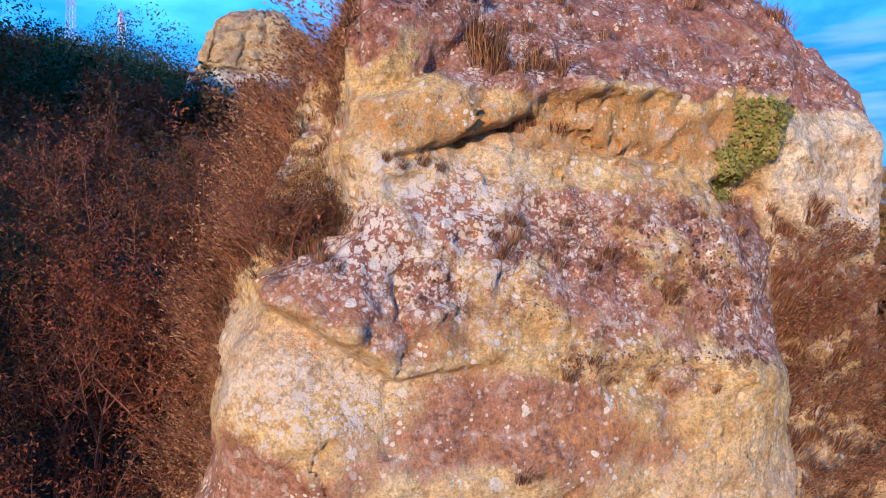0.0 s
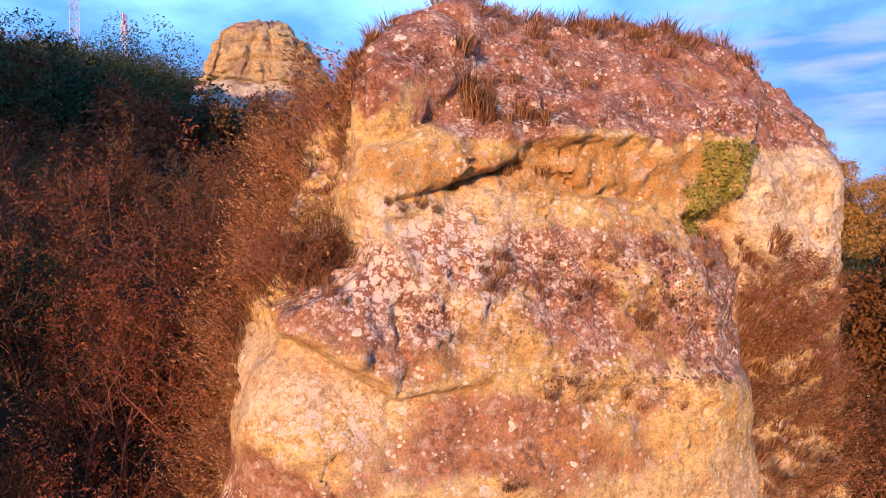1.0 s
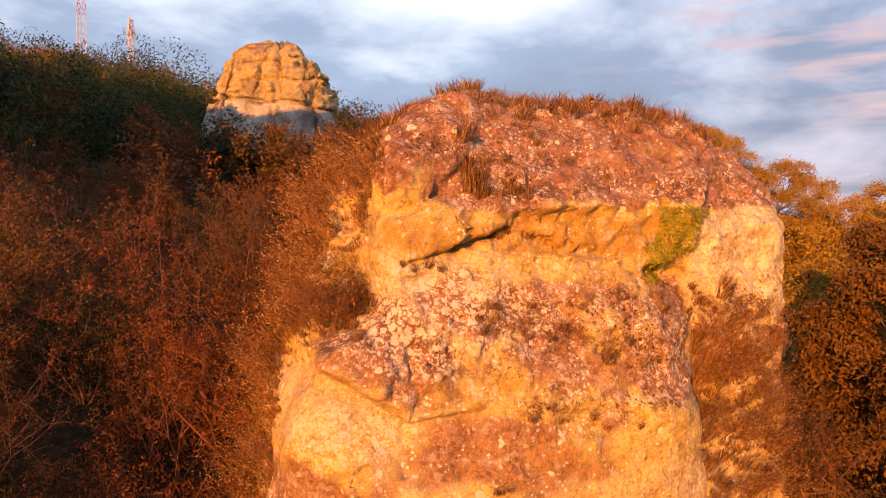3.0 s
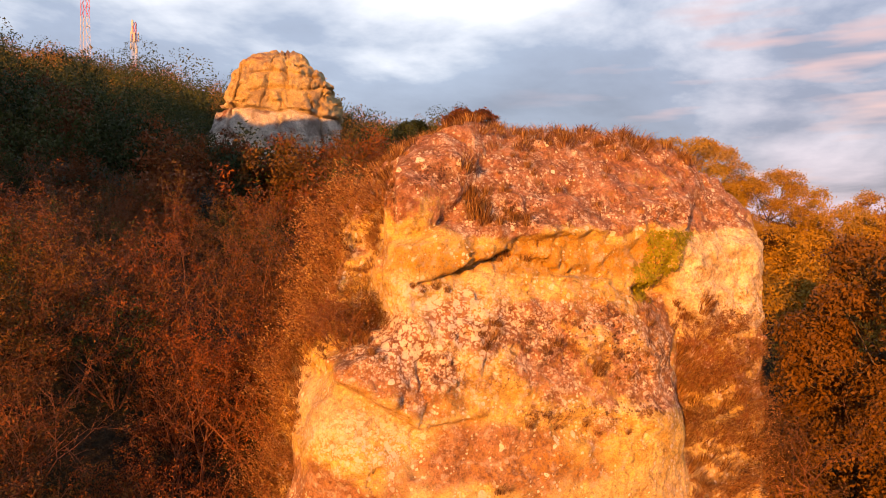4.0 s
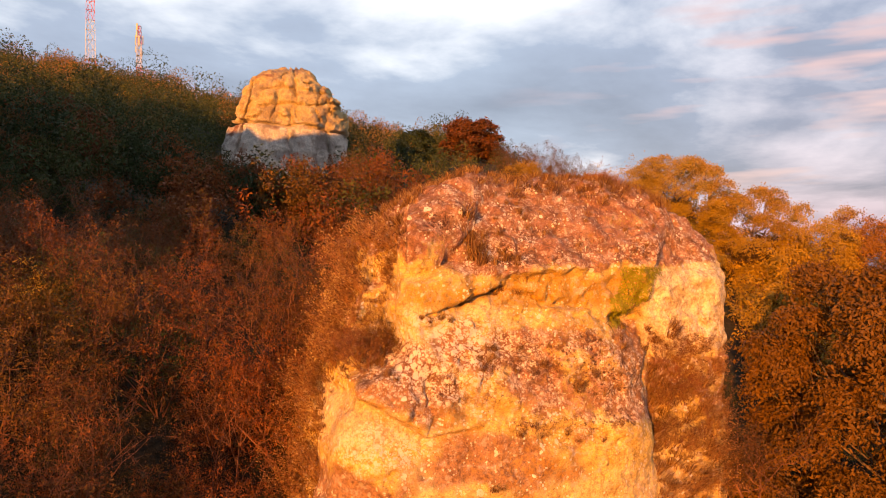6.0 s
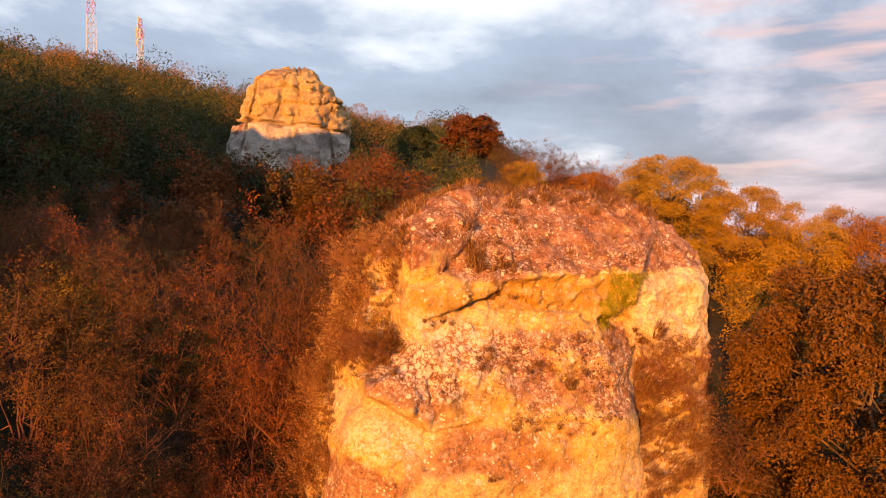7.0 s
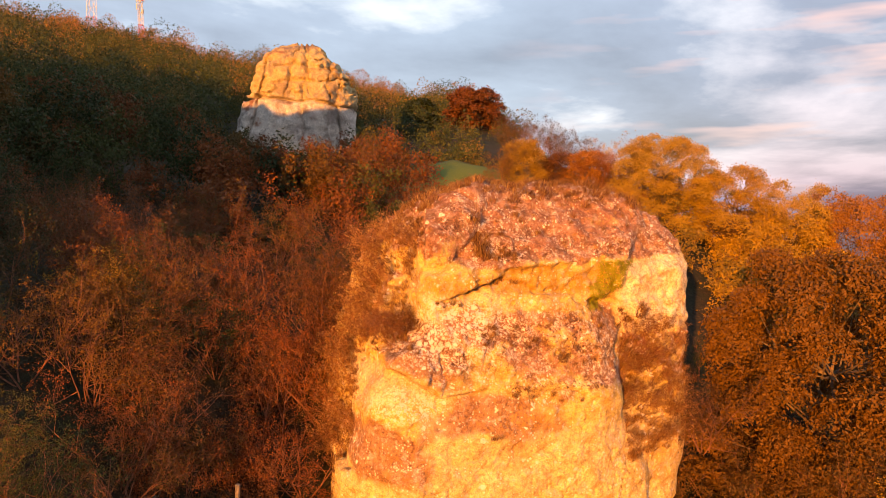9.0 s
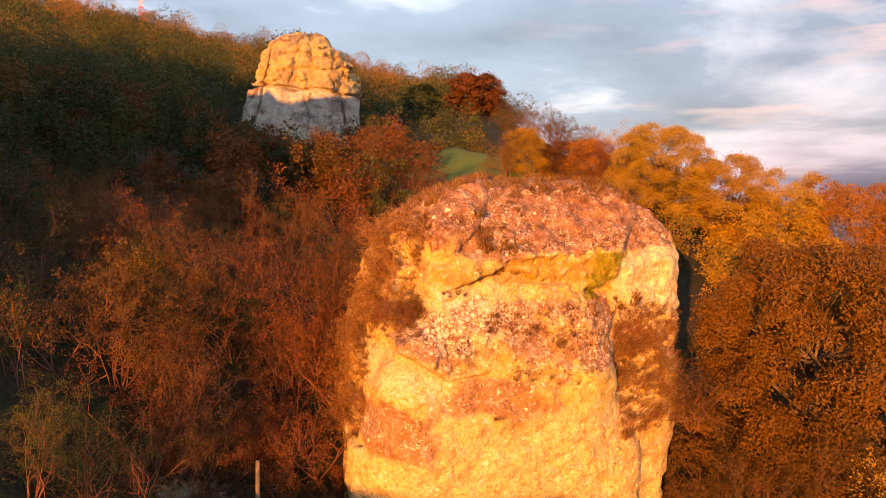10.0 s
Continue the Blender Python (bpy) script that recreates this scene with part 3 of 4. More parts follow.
def stains(me, verts, kind):
    """Weathering of the stone: grey crust where it lies open to rain, fresh pale and rusty stone under the overhangs.
    On the crag, top and base also carry painted light.
    """
    no = np.zeros(len(me.vertices) * 3, dtype=np.float32)
    me.vertices.foreach_get("normal", no)
    nz = no.reshape(-1, 3)[:, 2].astype(float)
    ends = np.zeros(len(me.edges) * 2, dtype=np.int32)
    me.edges.foreach_get("vertices", ends)
    a, b = ends.reshape(-1, 2).T
    share = np.bincount(a, minlength=len(nz)) + np.bincount(b, minlength=len(nz)) + 1.0
    for _ in range(30):
        nz = (nz + np.bincount(a, nz[b], len(nz)) + np.bincount(b, nz[a], len(nz))) / share
    x, y, z = verts.T
    if kind == "pillar":
        u, v = to_rock(x, y)
        spot = lambda cu, cz, su, sz: np.exp(-((u - cu) / su) ** 2 - ((z - cz) / sz) ** 2)
        within = lambda ulo, uhi, zlo, zhi, k: smooth(ulo - k, ulo + k, u) * smooth(uhi + k, uhi - k, u) * smooth(zlo - k, zlo + k, z) * smooth(zhi + k, zhi - k, z)
        u = u + 0.22 * fractal(x * 1.6, y * 1.6, z * 1.6, 4, 0.6)
        z = z + 0.20 * fractal(x * 1.6 + 11, y * 1.6, z * 1.6, 4, 0.6)
        broken, blotch = fractal(x * 1.5 + 70, y * 1.5, z * 1.9, 5, 0.65), fractal(x * 0.8 + 20, y * 0.8, z * 0.9, 4, 0.6)
        lip = lip_line(u)
        on_cap = smooth(7.45, 7.8, z - 0.25 * smooth(-0.3, -0.9, u))
        on_belly = smooth(0.0, 0.7, z - lip) * smooth(6.9, 6.2, z) * smooth(-1.9, -1.5, u)
        crust = 0.26 + 0.25 * nz + 0.50 * on_cap + 0.42 * on_belly * (0.7 + 0.3 * smooth(-0.2, 0.9, u)) + 0.75 * np.maximum(broken, -0.5 + 0.45 * on_cap)
        cream = 1.1 * within(-2.1, -0.2, 4.75, 5.35, 0.25) * smooth(0.1, -0.1, z - lip) + within(3.9, 6.2, 5.9, 7.7, 0.2) + 0.8 * spot(0.75, 6.95, 0.4, 0.25) + 0.6 * spot(-0.5, 6.6, 0.3, 0.3) + 0.4 * smooth(4.6, 3.6, z) + 0.5 * broken
        cream = np.clip(cream, 0, 1) * (1 - on_cap * smooth(5.2, 4.4, u))
        crust = crust - 0.75 * np.clip(cream, 0, 1) * (1 - 0.4 * on_cap) - 0.3 * spot(-0.6, 7.9, 0.5, 0.3) - 0.5 * within(0.9, 3.7, 6.95, 7.5, 0.1) - 0.45 * smooth(4.7, 3.9, z)
        bloom = 1.15 * spot(0.45, 4.45, 0.95, 0.48) + 1.25 * spot(-1.7, 3.75, 0.75, 0.62) + 0.3 * spot(2.2, 4.1, 0.8, 0.5) + 0.5 * within(4.4, 6.2, 5.5, 5.85, 0.1) + (0.55 * blotch + 0.5 * broken) * smooth(5.0, 4.6, z)
        white = 1.5 * spot(-0.15, 6.2, 0.8, 0.45) + 0.16 * on_cap - 0.15 * within(0.9, 3.7, 6.8, 7.5, 0.1) + 0.6 * spot(-1.2, 4.65, 0.9, 0.35) + 0.14 * on_belly + 0.3 * blotch * smooth(4.0, 5.0, z)
        rust = within(0.9, 3.7, 6.95, 7.5, 0.1) + 0.9 * within(-0.7, 1.0, 6.95, 7.4, 0.12) + 0.7 * spot(2.6, 6.6, 0.7, 0.25) + 0.6 * spot(3.3, 5.7, 0.45, 0.5) + 0.55 * spot(1.7, 4.3, 0.9, 0.5) + 0.7 * spot(5.0, 3.0, 0.9, 0.8) + 0.5 * spot(-1.0, 5.15, 0.9, 0.12) + 0.5 * spot(0.6, 5.35, 0.9, 0.25) + 0.8 * np.maximum(broken, 0) * smooth(8.0, 7.4, z)
        moss = 0.50 * on_cap + 0.35 * spot(-0.2, 8.5, 0.7, 0.5) + 0.42 * within(0.5, 3.3, 5.4, 6.25, 0.3) + 0.16 * on_belly + 0.55 * within(1.0, 3.4, 4.75, 5.1, 0.15) + 0.4 * within(-1.7, -0.9, 5.75, 6.0, 0.1) + 1.1 * blotch * (0.25 + on_cap + on_belly)
    else:
        # crag light put into colour: yellow sunlit top, base lightened against its shade
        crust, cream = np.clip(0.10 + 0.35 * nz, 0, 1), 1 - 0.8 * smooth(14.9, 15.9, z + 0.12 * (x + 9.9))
        white, rust, bloom, moss = (np.zeros(len(x)) for _ in range(4))
    for key, val in (("crust", crust), ("cream", cream), ("white", white), ("rust", rust), ("bloom", bloom), ("moss", moss)):
        me.attributes.new(key, "FLOAT", "POINT").data.foreach_set("value", np.clip(val, 0, 1).astype(np.float32))


def build_pillar():
    verts, faces = surface(pillar_field, (-4.6, 4.8, 0.2), (6.9, 13.2, 9.9), 0.044)
    me = mesh_of("rock_pillar", verts, faces, True)
    stains(me, verts, "pillar")
    me.materials.append(ROCK)
    no = np.zeros(len(me.vertices) * 3, dtype=np.float32)
    me.vertices.foreach_get("normal", no)
    tagged(new("rock_pillar", me), "weathered limestone pillar with ochre overhangs, lichen and grassy top", "rock")
    return verts, no.reshape(-1, 3)


PILLAR, PILLAR_NORMAL = build_pillar()
PILLAR_U, PILLAR_V = to_rock(PILLAR[:, 0], PILLAR[:, 1])
PILLAR_Z = PILLAR[:, 2]


def crag_field(x, y, z):
    """The second rock on the hill: a rounded, blocky head on a broad smooth base, split by level cracks."""
    ex, ey, cz = x + 9.9, y - 40.3, z - 10.0
    wob = 0.22 * fractal(x * 0.45, y * 0.45, z * 0.45, 3)
    lo = line(cz, (-3, -4.6), (3.0, -4.3), (5.7, -3.75), (6.1, -3.45), (6.7, -3.3), (7.8, -3.05), (8.5, -2.5), (9.0, -1.85), (9.5, -1.2))
    hi = line(cz, (-3, 3.3), (1.7, 3.2), (5.8, 3.15), (6.7, 3.0), (7.3, 2.6), (7.85, 2.15), (8.6, 1.45), (9.0, 0.95), (9.5, 0.4))
    half, mid = (hi - lo) / 2, (hi + lo) / 2
    a, b = (ex - mid + 0.6 * wob) / half, (ey + wob) / (half * 0.85)
    d = ((np.abs(a) ** 2.6 + np.abs(b) ** 2.6) ** (1 / 2.6) - 1) * half * 0.75
    d = -blend(-d, -0.85 * (cz - 9.2 + 0.05 * np.abs(ex + 0.5) ** 1.7), 0.35)
    # a lower shoulder on the left
    shoulder = np.sqrt(((ex + 3.0) / 1.6) ** 2 + ((ey + 0.9) / 2.2) ** 2 + ((cz - 0.6) / 5.2) ** 2) - 1
    d = blend(d, shoulder * 1.7, 0.25)
    upper = smooth(5.2, 5.5, cz + 0.12 * ex)
    d = d - 0.04 * upper
    jag = 0.35 * fractal(x * 0.9 + 8, y * 0.9, z * 0.9, 4, 0.6)
    for level, tilt, deep in ((5.35, 0.10, 0.42), (6.55, -0.06, 0.22), (7.55, 0.10, 0.18)):
        reach = smooth(-2.6, -1.2, ex) if level > 6 else 1.0
        d = d + deep * reach * np.exp(-((cz + jag + tilt * ex - level) / 0.09) ** 2)
    for place, lean_u, deep, lo in ((-0.75, 0.12, 0.24, 5.3), (0.75, -0.22, 0.26, 5.3), (1.95, -0.1, 0.24, 5.3), (0.35, 0.02, 0.22, -3.0), (2.4, -0.03, 0.24, -3.0), (-2.6, 0.2, 0.26, 1.5)):
        gap = ex - place - lean_u * (cz - 6) + 1.3 * jag
        d = d + deep * np.exp(-(gap / 0.08) ** 2) * smooth(lo, lo + 0.3, cz)
    # broken blocks above, upright ribs below
    cell = fractal(x * 1.0 + 3, y * 1.0, z * 1.3, 2)
    d = d - (0.04 + 0.07 * upper) * np.tanh(cell * 9)
    rib = fractal(x * 1.8, y * 1.8, z * 0.5, 4, 0.6)
    return d + 0.14 * rib * (1 - upper) + (0.14 + 0.12 * upper) * fractal(x * 2.0, y * 2.0, z * 2.4, 5, 0.7)


def build_crag():
    verts, faces = surface(crag_field, (-15.6, 36.3, 5.5), (-4.6, 46.0, 20.2), 0.08)
    me = mesh_of("rock_crag", verts, faces, True)
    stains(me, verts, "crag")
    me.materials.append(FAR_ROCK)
    tagged(new("rock_crag", me), "pale grey limestone crag split by level cracks on the hillside", "rock")


build_crag()


# ---- plants ----
def tubes(segments):
    """Three-sided tapered twigs from (p0, p1, r0, r1)."""
    p0 = np.array([s[0] for s in segments]); p1 = np.array([s[1] for s in segments])
    r0 = np.array([s[2] for s in segments]); r1 = np.array([s[3] for s in segments])
    d = p1 - p0
    d /= np.linalg.norm(d, axis=1, keepdims=True) + 1e-9
    ref = np.where(np.abs(d[:, 2:3]) < 0.9, np.array([[0, 0, 1.0]]), np.array([[1.0, 0, 0]]))
    a = np.cross(d, ref); a /= np.linalg.norm(a, axis=1, keepdims=True)
    b = np.cross(d, a)
    verts = []
    for p, r in ((p0, r0), (p1, r1)):
        for k in range(3):
            ang = k * 2.0944
            verts.append(p + (a * math.cos(ang) + b * math.sin(ang)) * r[:, None])
    verts = np.stack(verts, 1)
    n = len(segments)
    base = (np.arange(n) * 6)[:, None]
    quads = [base + np.array([[k, (k + 1) % 3, 3 + (k + 1) % 3, 3 + k]]) for k in range(3)]
    return verts.reshape(-1, 3), np.concatenate(quads)


def leaves(rng, centres, size, flat=0.0, stretch=1.6, against=None, tri=False):
    """A diamond-shaped, slightly folded leaf at each centre; against: the normals of what it lies on."""
    n = len(centres)
    d = rng.normal(size=(n, 3)); d[:, 2] *= (1 - flat)
    if against is not None:
        d -= against * np.sum(d * against, axis=1, keepdims=True) * 0.85
    d /= np.linalg.norm(d, axis=1, keepdims=True)
    e = rng.normal(size=(n, 3)); e[:, 2] *= (1 - flat)
    if against is not None:
        e -= against * np.sum(e * against, axis=1, keepdims=True) * 0.85
    e -= d * np.sum(d * e, axis=1, keepdims=True)
    e /= np.linalg.norm(e, axis=1, keepdims=True)
    f = np.cross(d, e)
    s = size * rng.uniform(0.6, 1.3, (n, 1))
    long, wide, fold = d * s * stretch * 0.5, e * s * 0.5, f * s * 0.12
    if tri:
        v = np.stack([centres - long, centres + wide * 1.3, centres + long], 1)
        return v.reshape(-1, 3), (np.arange(n) * 3)[:, None] + np.array([[0, 1, 2]])
    v = np.stack([centres - long, centres + wide + fold, centres + long, centres - wide + fold], 1)
    base = (np.arange(n) * 4)[:, None]
    return v.reshape(-1, 3), base + np.array([[0, 1, 2, 3]])


def grow(rng, p, d, length, radius, level, segs, tips, bend=0.25, kids=3, spread=0.7, upward=0.15):
    """A limb in three pieces with side shoots."""
    for k in range(3 if level else 1):
        d = d + rng.normal(size=3) * bend
        d[2] += upward
        d /= np.linalg.norm(d)
        q = p + d * length * (0.333 if level else 0.62)
        r = radius * (1 - 0.22 * (k + 1))
        segs.append((p, q, radius * (1 - 0.22 * k), r))
        if level > 0:
            for _ in range(kids if k else max(1, kids - 1)):
                side = d + rng.normal(size=3) * spread
                side /= np.linalg.norm(side)
                grow(rng, q, side, length * rng.uniform(0.42, 0.66), r * 0.82, level - 1, segs, tips, bend, kids, spread, upward)
        else:
            tips.append(q)
        p = q


def part(name, me, mat, parent, label=""):
    ob = new(name, me)
    if not me.materials:
        me.materials.append(mat)
    ob.parent = parent
    return tagged(ob, label)


def plant_meshes(seed, tall, wide, stems, level, per_tip, leaf, scatter, kids=2, bend=0.25, thick=0.02, flat=0.0, upward=0.12):
    rng = np.random.default_rng(seed)
    segs, tips = [], []
    for k in range(stems):
        ang = rng.uniform(0, 6.283)
        out = rng.uniform(0.1, 1.0) * wide / tall
        d = np.array([math.cos(ang) * out, math.sin(ang) * out, 1.0]); d /= np.linalg.norm(d)
        grow(rng, np.array([math.cos(ang), math.sin(ang), 0]) * 0.12 * wide * rng.uniform(0, 1), d, tall * rng.uniform(0.55, 0.8), thick, level, segs, tips, bend, kids, 0.75, upward)
    tips = np.array(tips)
    stem = mesh_of("stems", *tubes(segs))
    if per_tip == 0:
        return stem, None
    c = np.repeat(tips, per_tip, axis=0)
    c = c + rng.normal(size=c.shape) * scatter
    return stem, mesh_of("crown", *leaves(rng, c, leaf, flat, 1.6, None, True))


def plant(name, meshes, mats, label, category, group, at, turn=0.0, size=(1, 1, 1)):
    ob = new(name)
    stem, crown = meshes
    part("branch", stem, mats[0], ob)
    if crown:
        part("crown", crown, mats[1], ob)
    tagged(ob, label, category, group)
    ob.matrix_basis = pose(*at, 0, 0, turn) @ Matrix.Diagonal((*size, 1))
    return ob


def own(meshes):
    return tuple(m.copy() if m else None for m in meshes)



BUSHY = [plant_meshes(10 + k, 2.3, 1.8, 8, 2, 30, 0.037, 0.085, 2, 0.25, 0.02, 0.0, 0.06) for k in range(4)]
SPARSE = [plant_meshes(30 + k, 2.4, 2.0, 5, 3, 8, 0.036, 0.05, 2, 0.20, 0.026, 0.0, 0.07) for k in range(3)]
BARE = [plant_meshes(50 + k, 2.3, 2.0, 5, 3, 0, 0.05, 0.05, 2, 0.24, 0.022, 0.0, 0.07) for k in range(2)]
THIN = [plant_meshes(60 + k, 2.4, 1.7, 5, 2, 20, 0.10, 0.14, 2, 0.25, 0.02, 0.0, 0.07) for k in range(3)]
KINDS = {
    "russet": (SPARSE + BUSHY[:1], RUSSET, "thin russet shrub with red twigs and few autumn leaves"),
    "green": ([own(m) for m in BUSHY], GREEN, "dense dark green shrub on the hillside"),
    "olive": ([own(m) for m in BUSHY[1:]] + [own(m) for m in SPARSE[:1]], OLIVE, "olive and yellow autumn shrub on the hillside"),
    "gold": ([own(m) for m in BUSHY[:3]], GOLD, "golden autumn shrub behind the rock"),
    "far_russet": ([own(m) for m in THIN], RUSSET, "russet autumn shrub higher on the hillside"),
    "far_green": ([own(m) for m in THIN], GREEN, "dark green shrub higher on the hillside"),
    "far_olive": ([own(m) for m in THIN], OLIVE, "olive autumn shrub higher on the hillside"),
    "far_gold": ([own(m) for m in THIN], GOLD, "golden autumn shrub on the ridge"),
    "silver": ([own(m) for m in BUSHY[:2]], SILVER, "small silvery-leaved plant at the foot of the slope"),
    "bare": (BARE, RUSSET, "leafless shrub with tangled reddish twigs"),
}
made = {}


def shrub(kind, variant, x, y, turn, scale, sink=0.1, squash=1.0, z=None):
    meshes, mat, label = KINDS[kind]
    k = variant % len(meshes)
    at = (x, y, (float(height(x, y)) if z is None else z) - sink)
    if (kind, k) not in made:
        made[kind, k] = plant("shrub", meshes[k], (TWIG, mat), label, "shrub", "hillside shrubs", at, turn, (scale, scale, scale * squash))
        return made[kind, k]
    ob = copy_thing(made[kind, k], pose(*at, 0, 0, turn))
    ob.scale = (scale, scale, scale * squash)
    return ob


def in_view(x, y):
    return -0.62 * (y + 9.4) - 1.6 < x < 0.62 * (y + 9.4) + 1.5


def open_ground(x, y):
    """Where no shrub stands: the rocks, the meadow, the foot of the pillar."""
    u, v = to_rock(x, y)
    if -2.45 < u < 6.6 and -9 < v < 6.5 or x > -5.6 and y < 7.2 and x < 6.5:
        return True
    if math.hypot(x + 9.9, y - 39.4) < 5.2 or abs(x - 0.3) < 3.0 and abs(y - 32) < 3.4 or abs(x - 0.1) < 2.3 and 13 < y < 36:
        return True
    return math.hypot(x - 10.3, y - 10.9) < 2.5 or 0 < x < 4.5 and 12 < y < 24


def build_shrubs():
    rng = np.random.default_rng(5)
    spots = [(gx, gy) for gx in np.arange(-15, 7, 1.5) for gy in np.arange(1, 16, 1.5)]
    spots += [(gx, gy) for gx in np.arange(-28, 26, 1.95) for gy in np.arange(1, 36, 1.95) if gy > 15.5 or not -15.5 < gx < 6.5]
    for gx, gy in spots:
        x, y = gx + rng.uniform(-0.7, 0.7), gy + rng.uniform(-0.7, 0.7)
        pick, turn, sc, var = rng.uniform(), rng.uniform(0, 360), rng.uniform(0.75, 1.25), int(rng.integers(0, 12))
        if not in_view(x, y) or open_ground(x, y):
            continue
        if y > 24 and rng.uniform() < 0.4:
            continue
        if y < 16:
            sc *= 0.9
        if -1 < x < 10 and y > 11:
            sc *= 0.6
        if x > 4 and y < 25 or x > 9:
            kind = "olive" if pick < 0.5 else "gold"
        elif x < -13 - 0.05 * y:
            kind = "green" if pick < 0.5 else ("olive" if pick < 0.8 else "russet")
        else:
            kind = "russet" if pick < 0.26 else ("bare" if pick < 0.42 else ("olive" if pick < 0.72 else "green"))
        # darker, smaller shrubs here stand in for the pillar's shadow
        if 4.5 < x < 11 and 13 < y < 24:
            kind, sc = ("green" if pick < 0.75 else "bare"), sc * 0.8
        if y < 19 and rng.uniform() < 0.12:
            continue
        # only dark green in this corner, imitating shade by leaf colour
        if x < -7.5 and y < 6.5:
            kind, sc = "green", sc * 0.8
        if y > 19:
            kind = "far_" + kind.replace("bare", "russet")
        shrub(kind, var, x, y, turn, sc)


build_shrubs()


for x, y, sc in ((-5.7, 6.0, 0.42), (-4.35, 6.3, 0.36), (-5.1, 5.7, 0.30), (-6.4, 5.6, 0.35)):
    shrub("silver", int(sc * 100), x, y, 300 * sc, sc, 0.05, 1.0)


for var, x, y, sc in ((0, -3.7, 8.3, 1.0), (1, -3.3, 9.6, 1.0), (3, -4.5, 7.7, 0.85), (2, -2.9, 7.6, 0.7), (3, -3.9, 10.8, 1.1), (1, -5.0, 9.0, 1.0), (0, -3.1, 12.0, 1.0), (3, -2.7, 13.5, 1.1)):
    shrub("russet", var, x, y, 61 * x, sc)


def build_far_woods():
    """The scrub of the upper hill, which nobody could count: uneven domes of leaf clumps, joined."""
    rng = np.random.default_rng(8)
    heap, tints = [], []
    for _ in range(900):
        y = 34 + 190 * rng.uniform() ** 1.7
        x = rng.uniform(-0.64 * (y + 12), 0.10 * y)
        if y < 75 and rng.uniform() < 0.3:
            continue
        if open_ground(x, y) or x > 9 - 0.03 * y or (-7.5 < x < -3 and y < 44 and rng.uniform() < 0.7):
            continue
        r = rng.choice((1.1, 1.5, 1.9, 2.5)) * rng.uniform(0.85, 1.15) * (1 + 0.4 * smooth(50, 200, y))
        if x > -4 and y < 64:
            r *= 0.5
        if -16 < x < -4 and y < 42:
            r *= 0.65
        leaf = 0.13 if y < 75 else 0.22
        n = int((420 if y < 75 else 160) * r * r)
        lobes = rng.normal(size=(7, 3)) * np.array([0.5, 0.5, 0.35]) * r
        pick = rng.integers(0, 7, n)
        d = rng.normal(size=(n, 3)); d /= np.linalg.norm(d, axis=1, keepdims=True)
        c = lobes[pick] + d * r * 0.55 * rng.uniform(0.75, 1.1, (n, 1))
        c[:, 2] = np.abs(c[:, 2] + 0.5 * r) * rng.uniform(0.9, 1.35)
        c += np.array([x, y, float(height(x, y)) - 0.1])
        heap.append(leaves(rng, c, leaf, 0, 1.4, None, True)[0])
        # tint also paints the light: russet sunlit ridge, dark green shaded slope
        tints.append(np.full(n * 3, np.clip(rng.normal(0.26 + 0.5 * smooth(70, 120, y), 0.33), 0, 1)))
    v = np.concatenate(heap)
    me = mesh_of("hillside_scrub", v, np.arange(len(v)).reshape(-1, 3))
    me.attributes.new("tint", "FLOAT", "POINT").data.foreach_set("value", np.concatenate(tints).astype(np.float32))
    me.materials.append(SCRUB)
    tagged(new("hillside_scrub", me), "mixed green and russet scrub covering the upper hillside", "scrub", kind="stuff")


build_far_woods()


# ---- trees ----
def sprays_of(rng, centres, outward, count, length, wide, spread=0.17):
    """A loose, flattened spray of pointed leaves round each centre, most of them facing outward."""
    n = len(centres)
    face = outward + rng.normal(size=(n, 3)) * 0.25 + np.array([0, 0, 0.35])
    face /= np.linalg.norm(face, axis=1, keepdims=True)
    off = rng.normal(size=(n, count, 3)) * spread
    off -= face[:, None] * np.sum(off * face[:, None], axis=2, keepdims=True) * 0.65
    c = (centres[:, None] + off).reshape(-1, 3)
    up = np.repeat(face, count, axis=0) + rng.normal(size=(n * count, 3)) * 0.55
    up /= np.linalg.norm(up, axis=1, keepdims=True)
    d = np.cross(up, rng.normal(size=up.shape)); d /= np.linalg.norm(d, axis=1, keepdims=True)
    e = np.cross(up, d)
    ln = length * rng.uniform(0.6, 1.25, (n * count, 1))
    v = np.stack([c - d * ln * 0.5, c + e * wide * 0.5 + up * wide * 0.12, c + d * ln * 0.5, c - e * wide * 0.5 + up * wide * 0.12], 1)
    return v.reshape(-1, 3), (np.arange(n * count) * 4)[:, None] + np.array([[0, 1, 2, 3]])


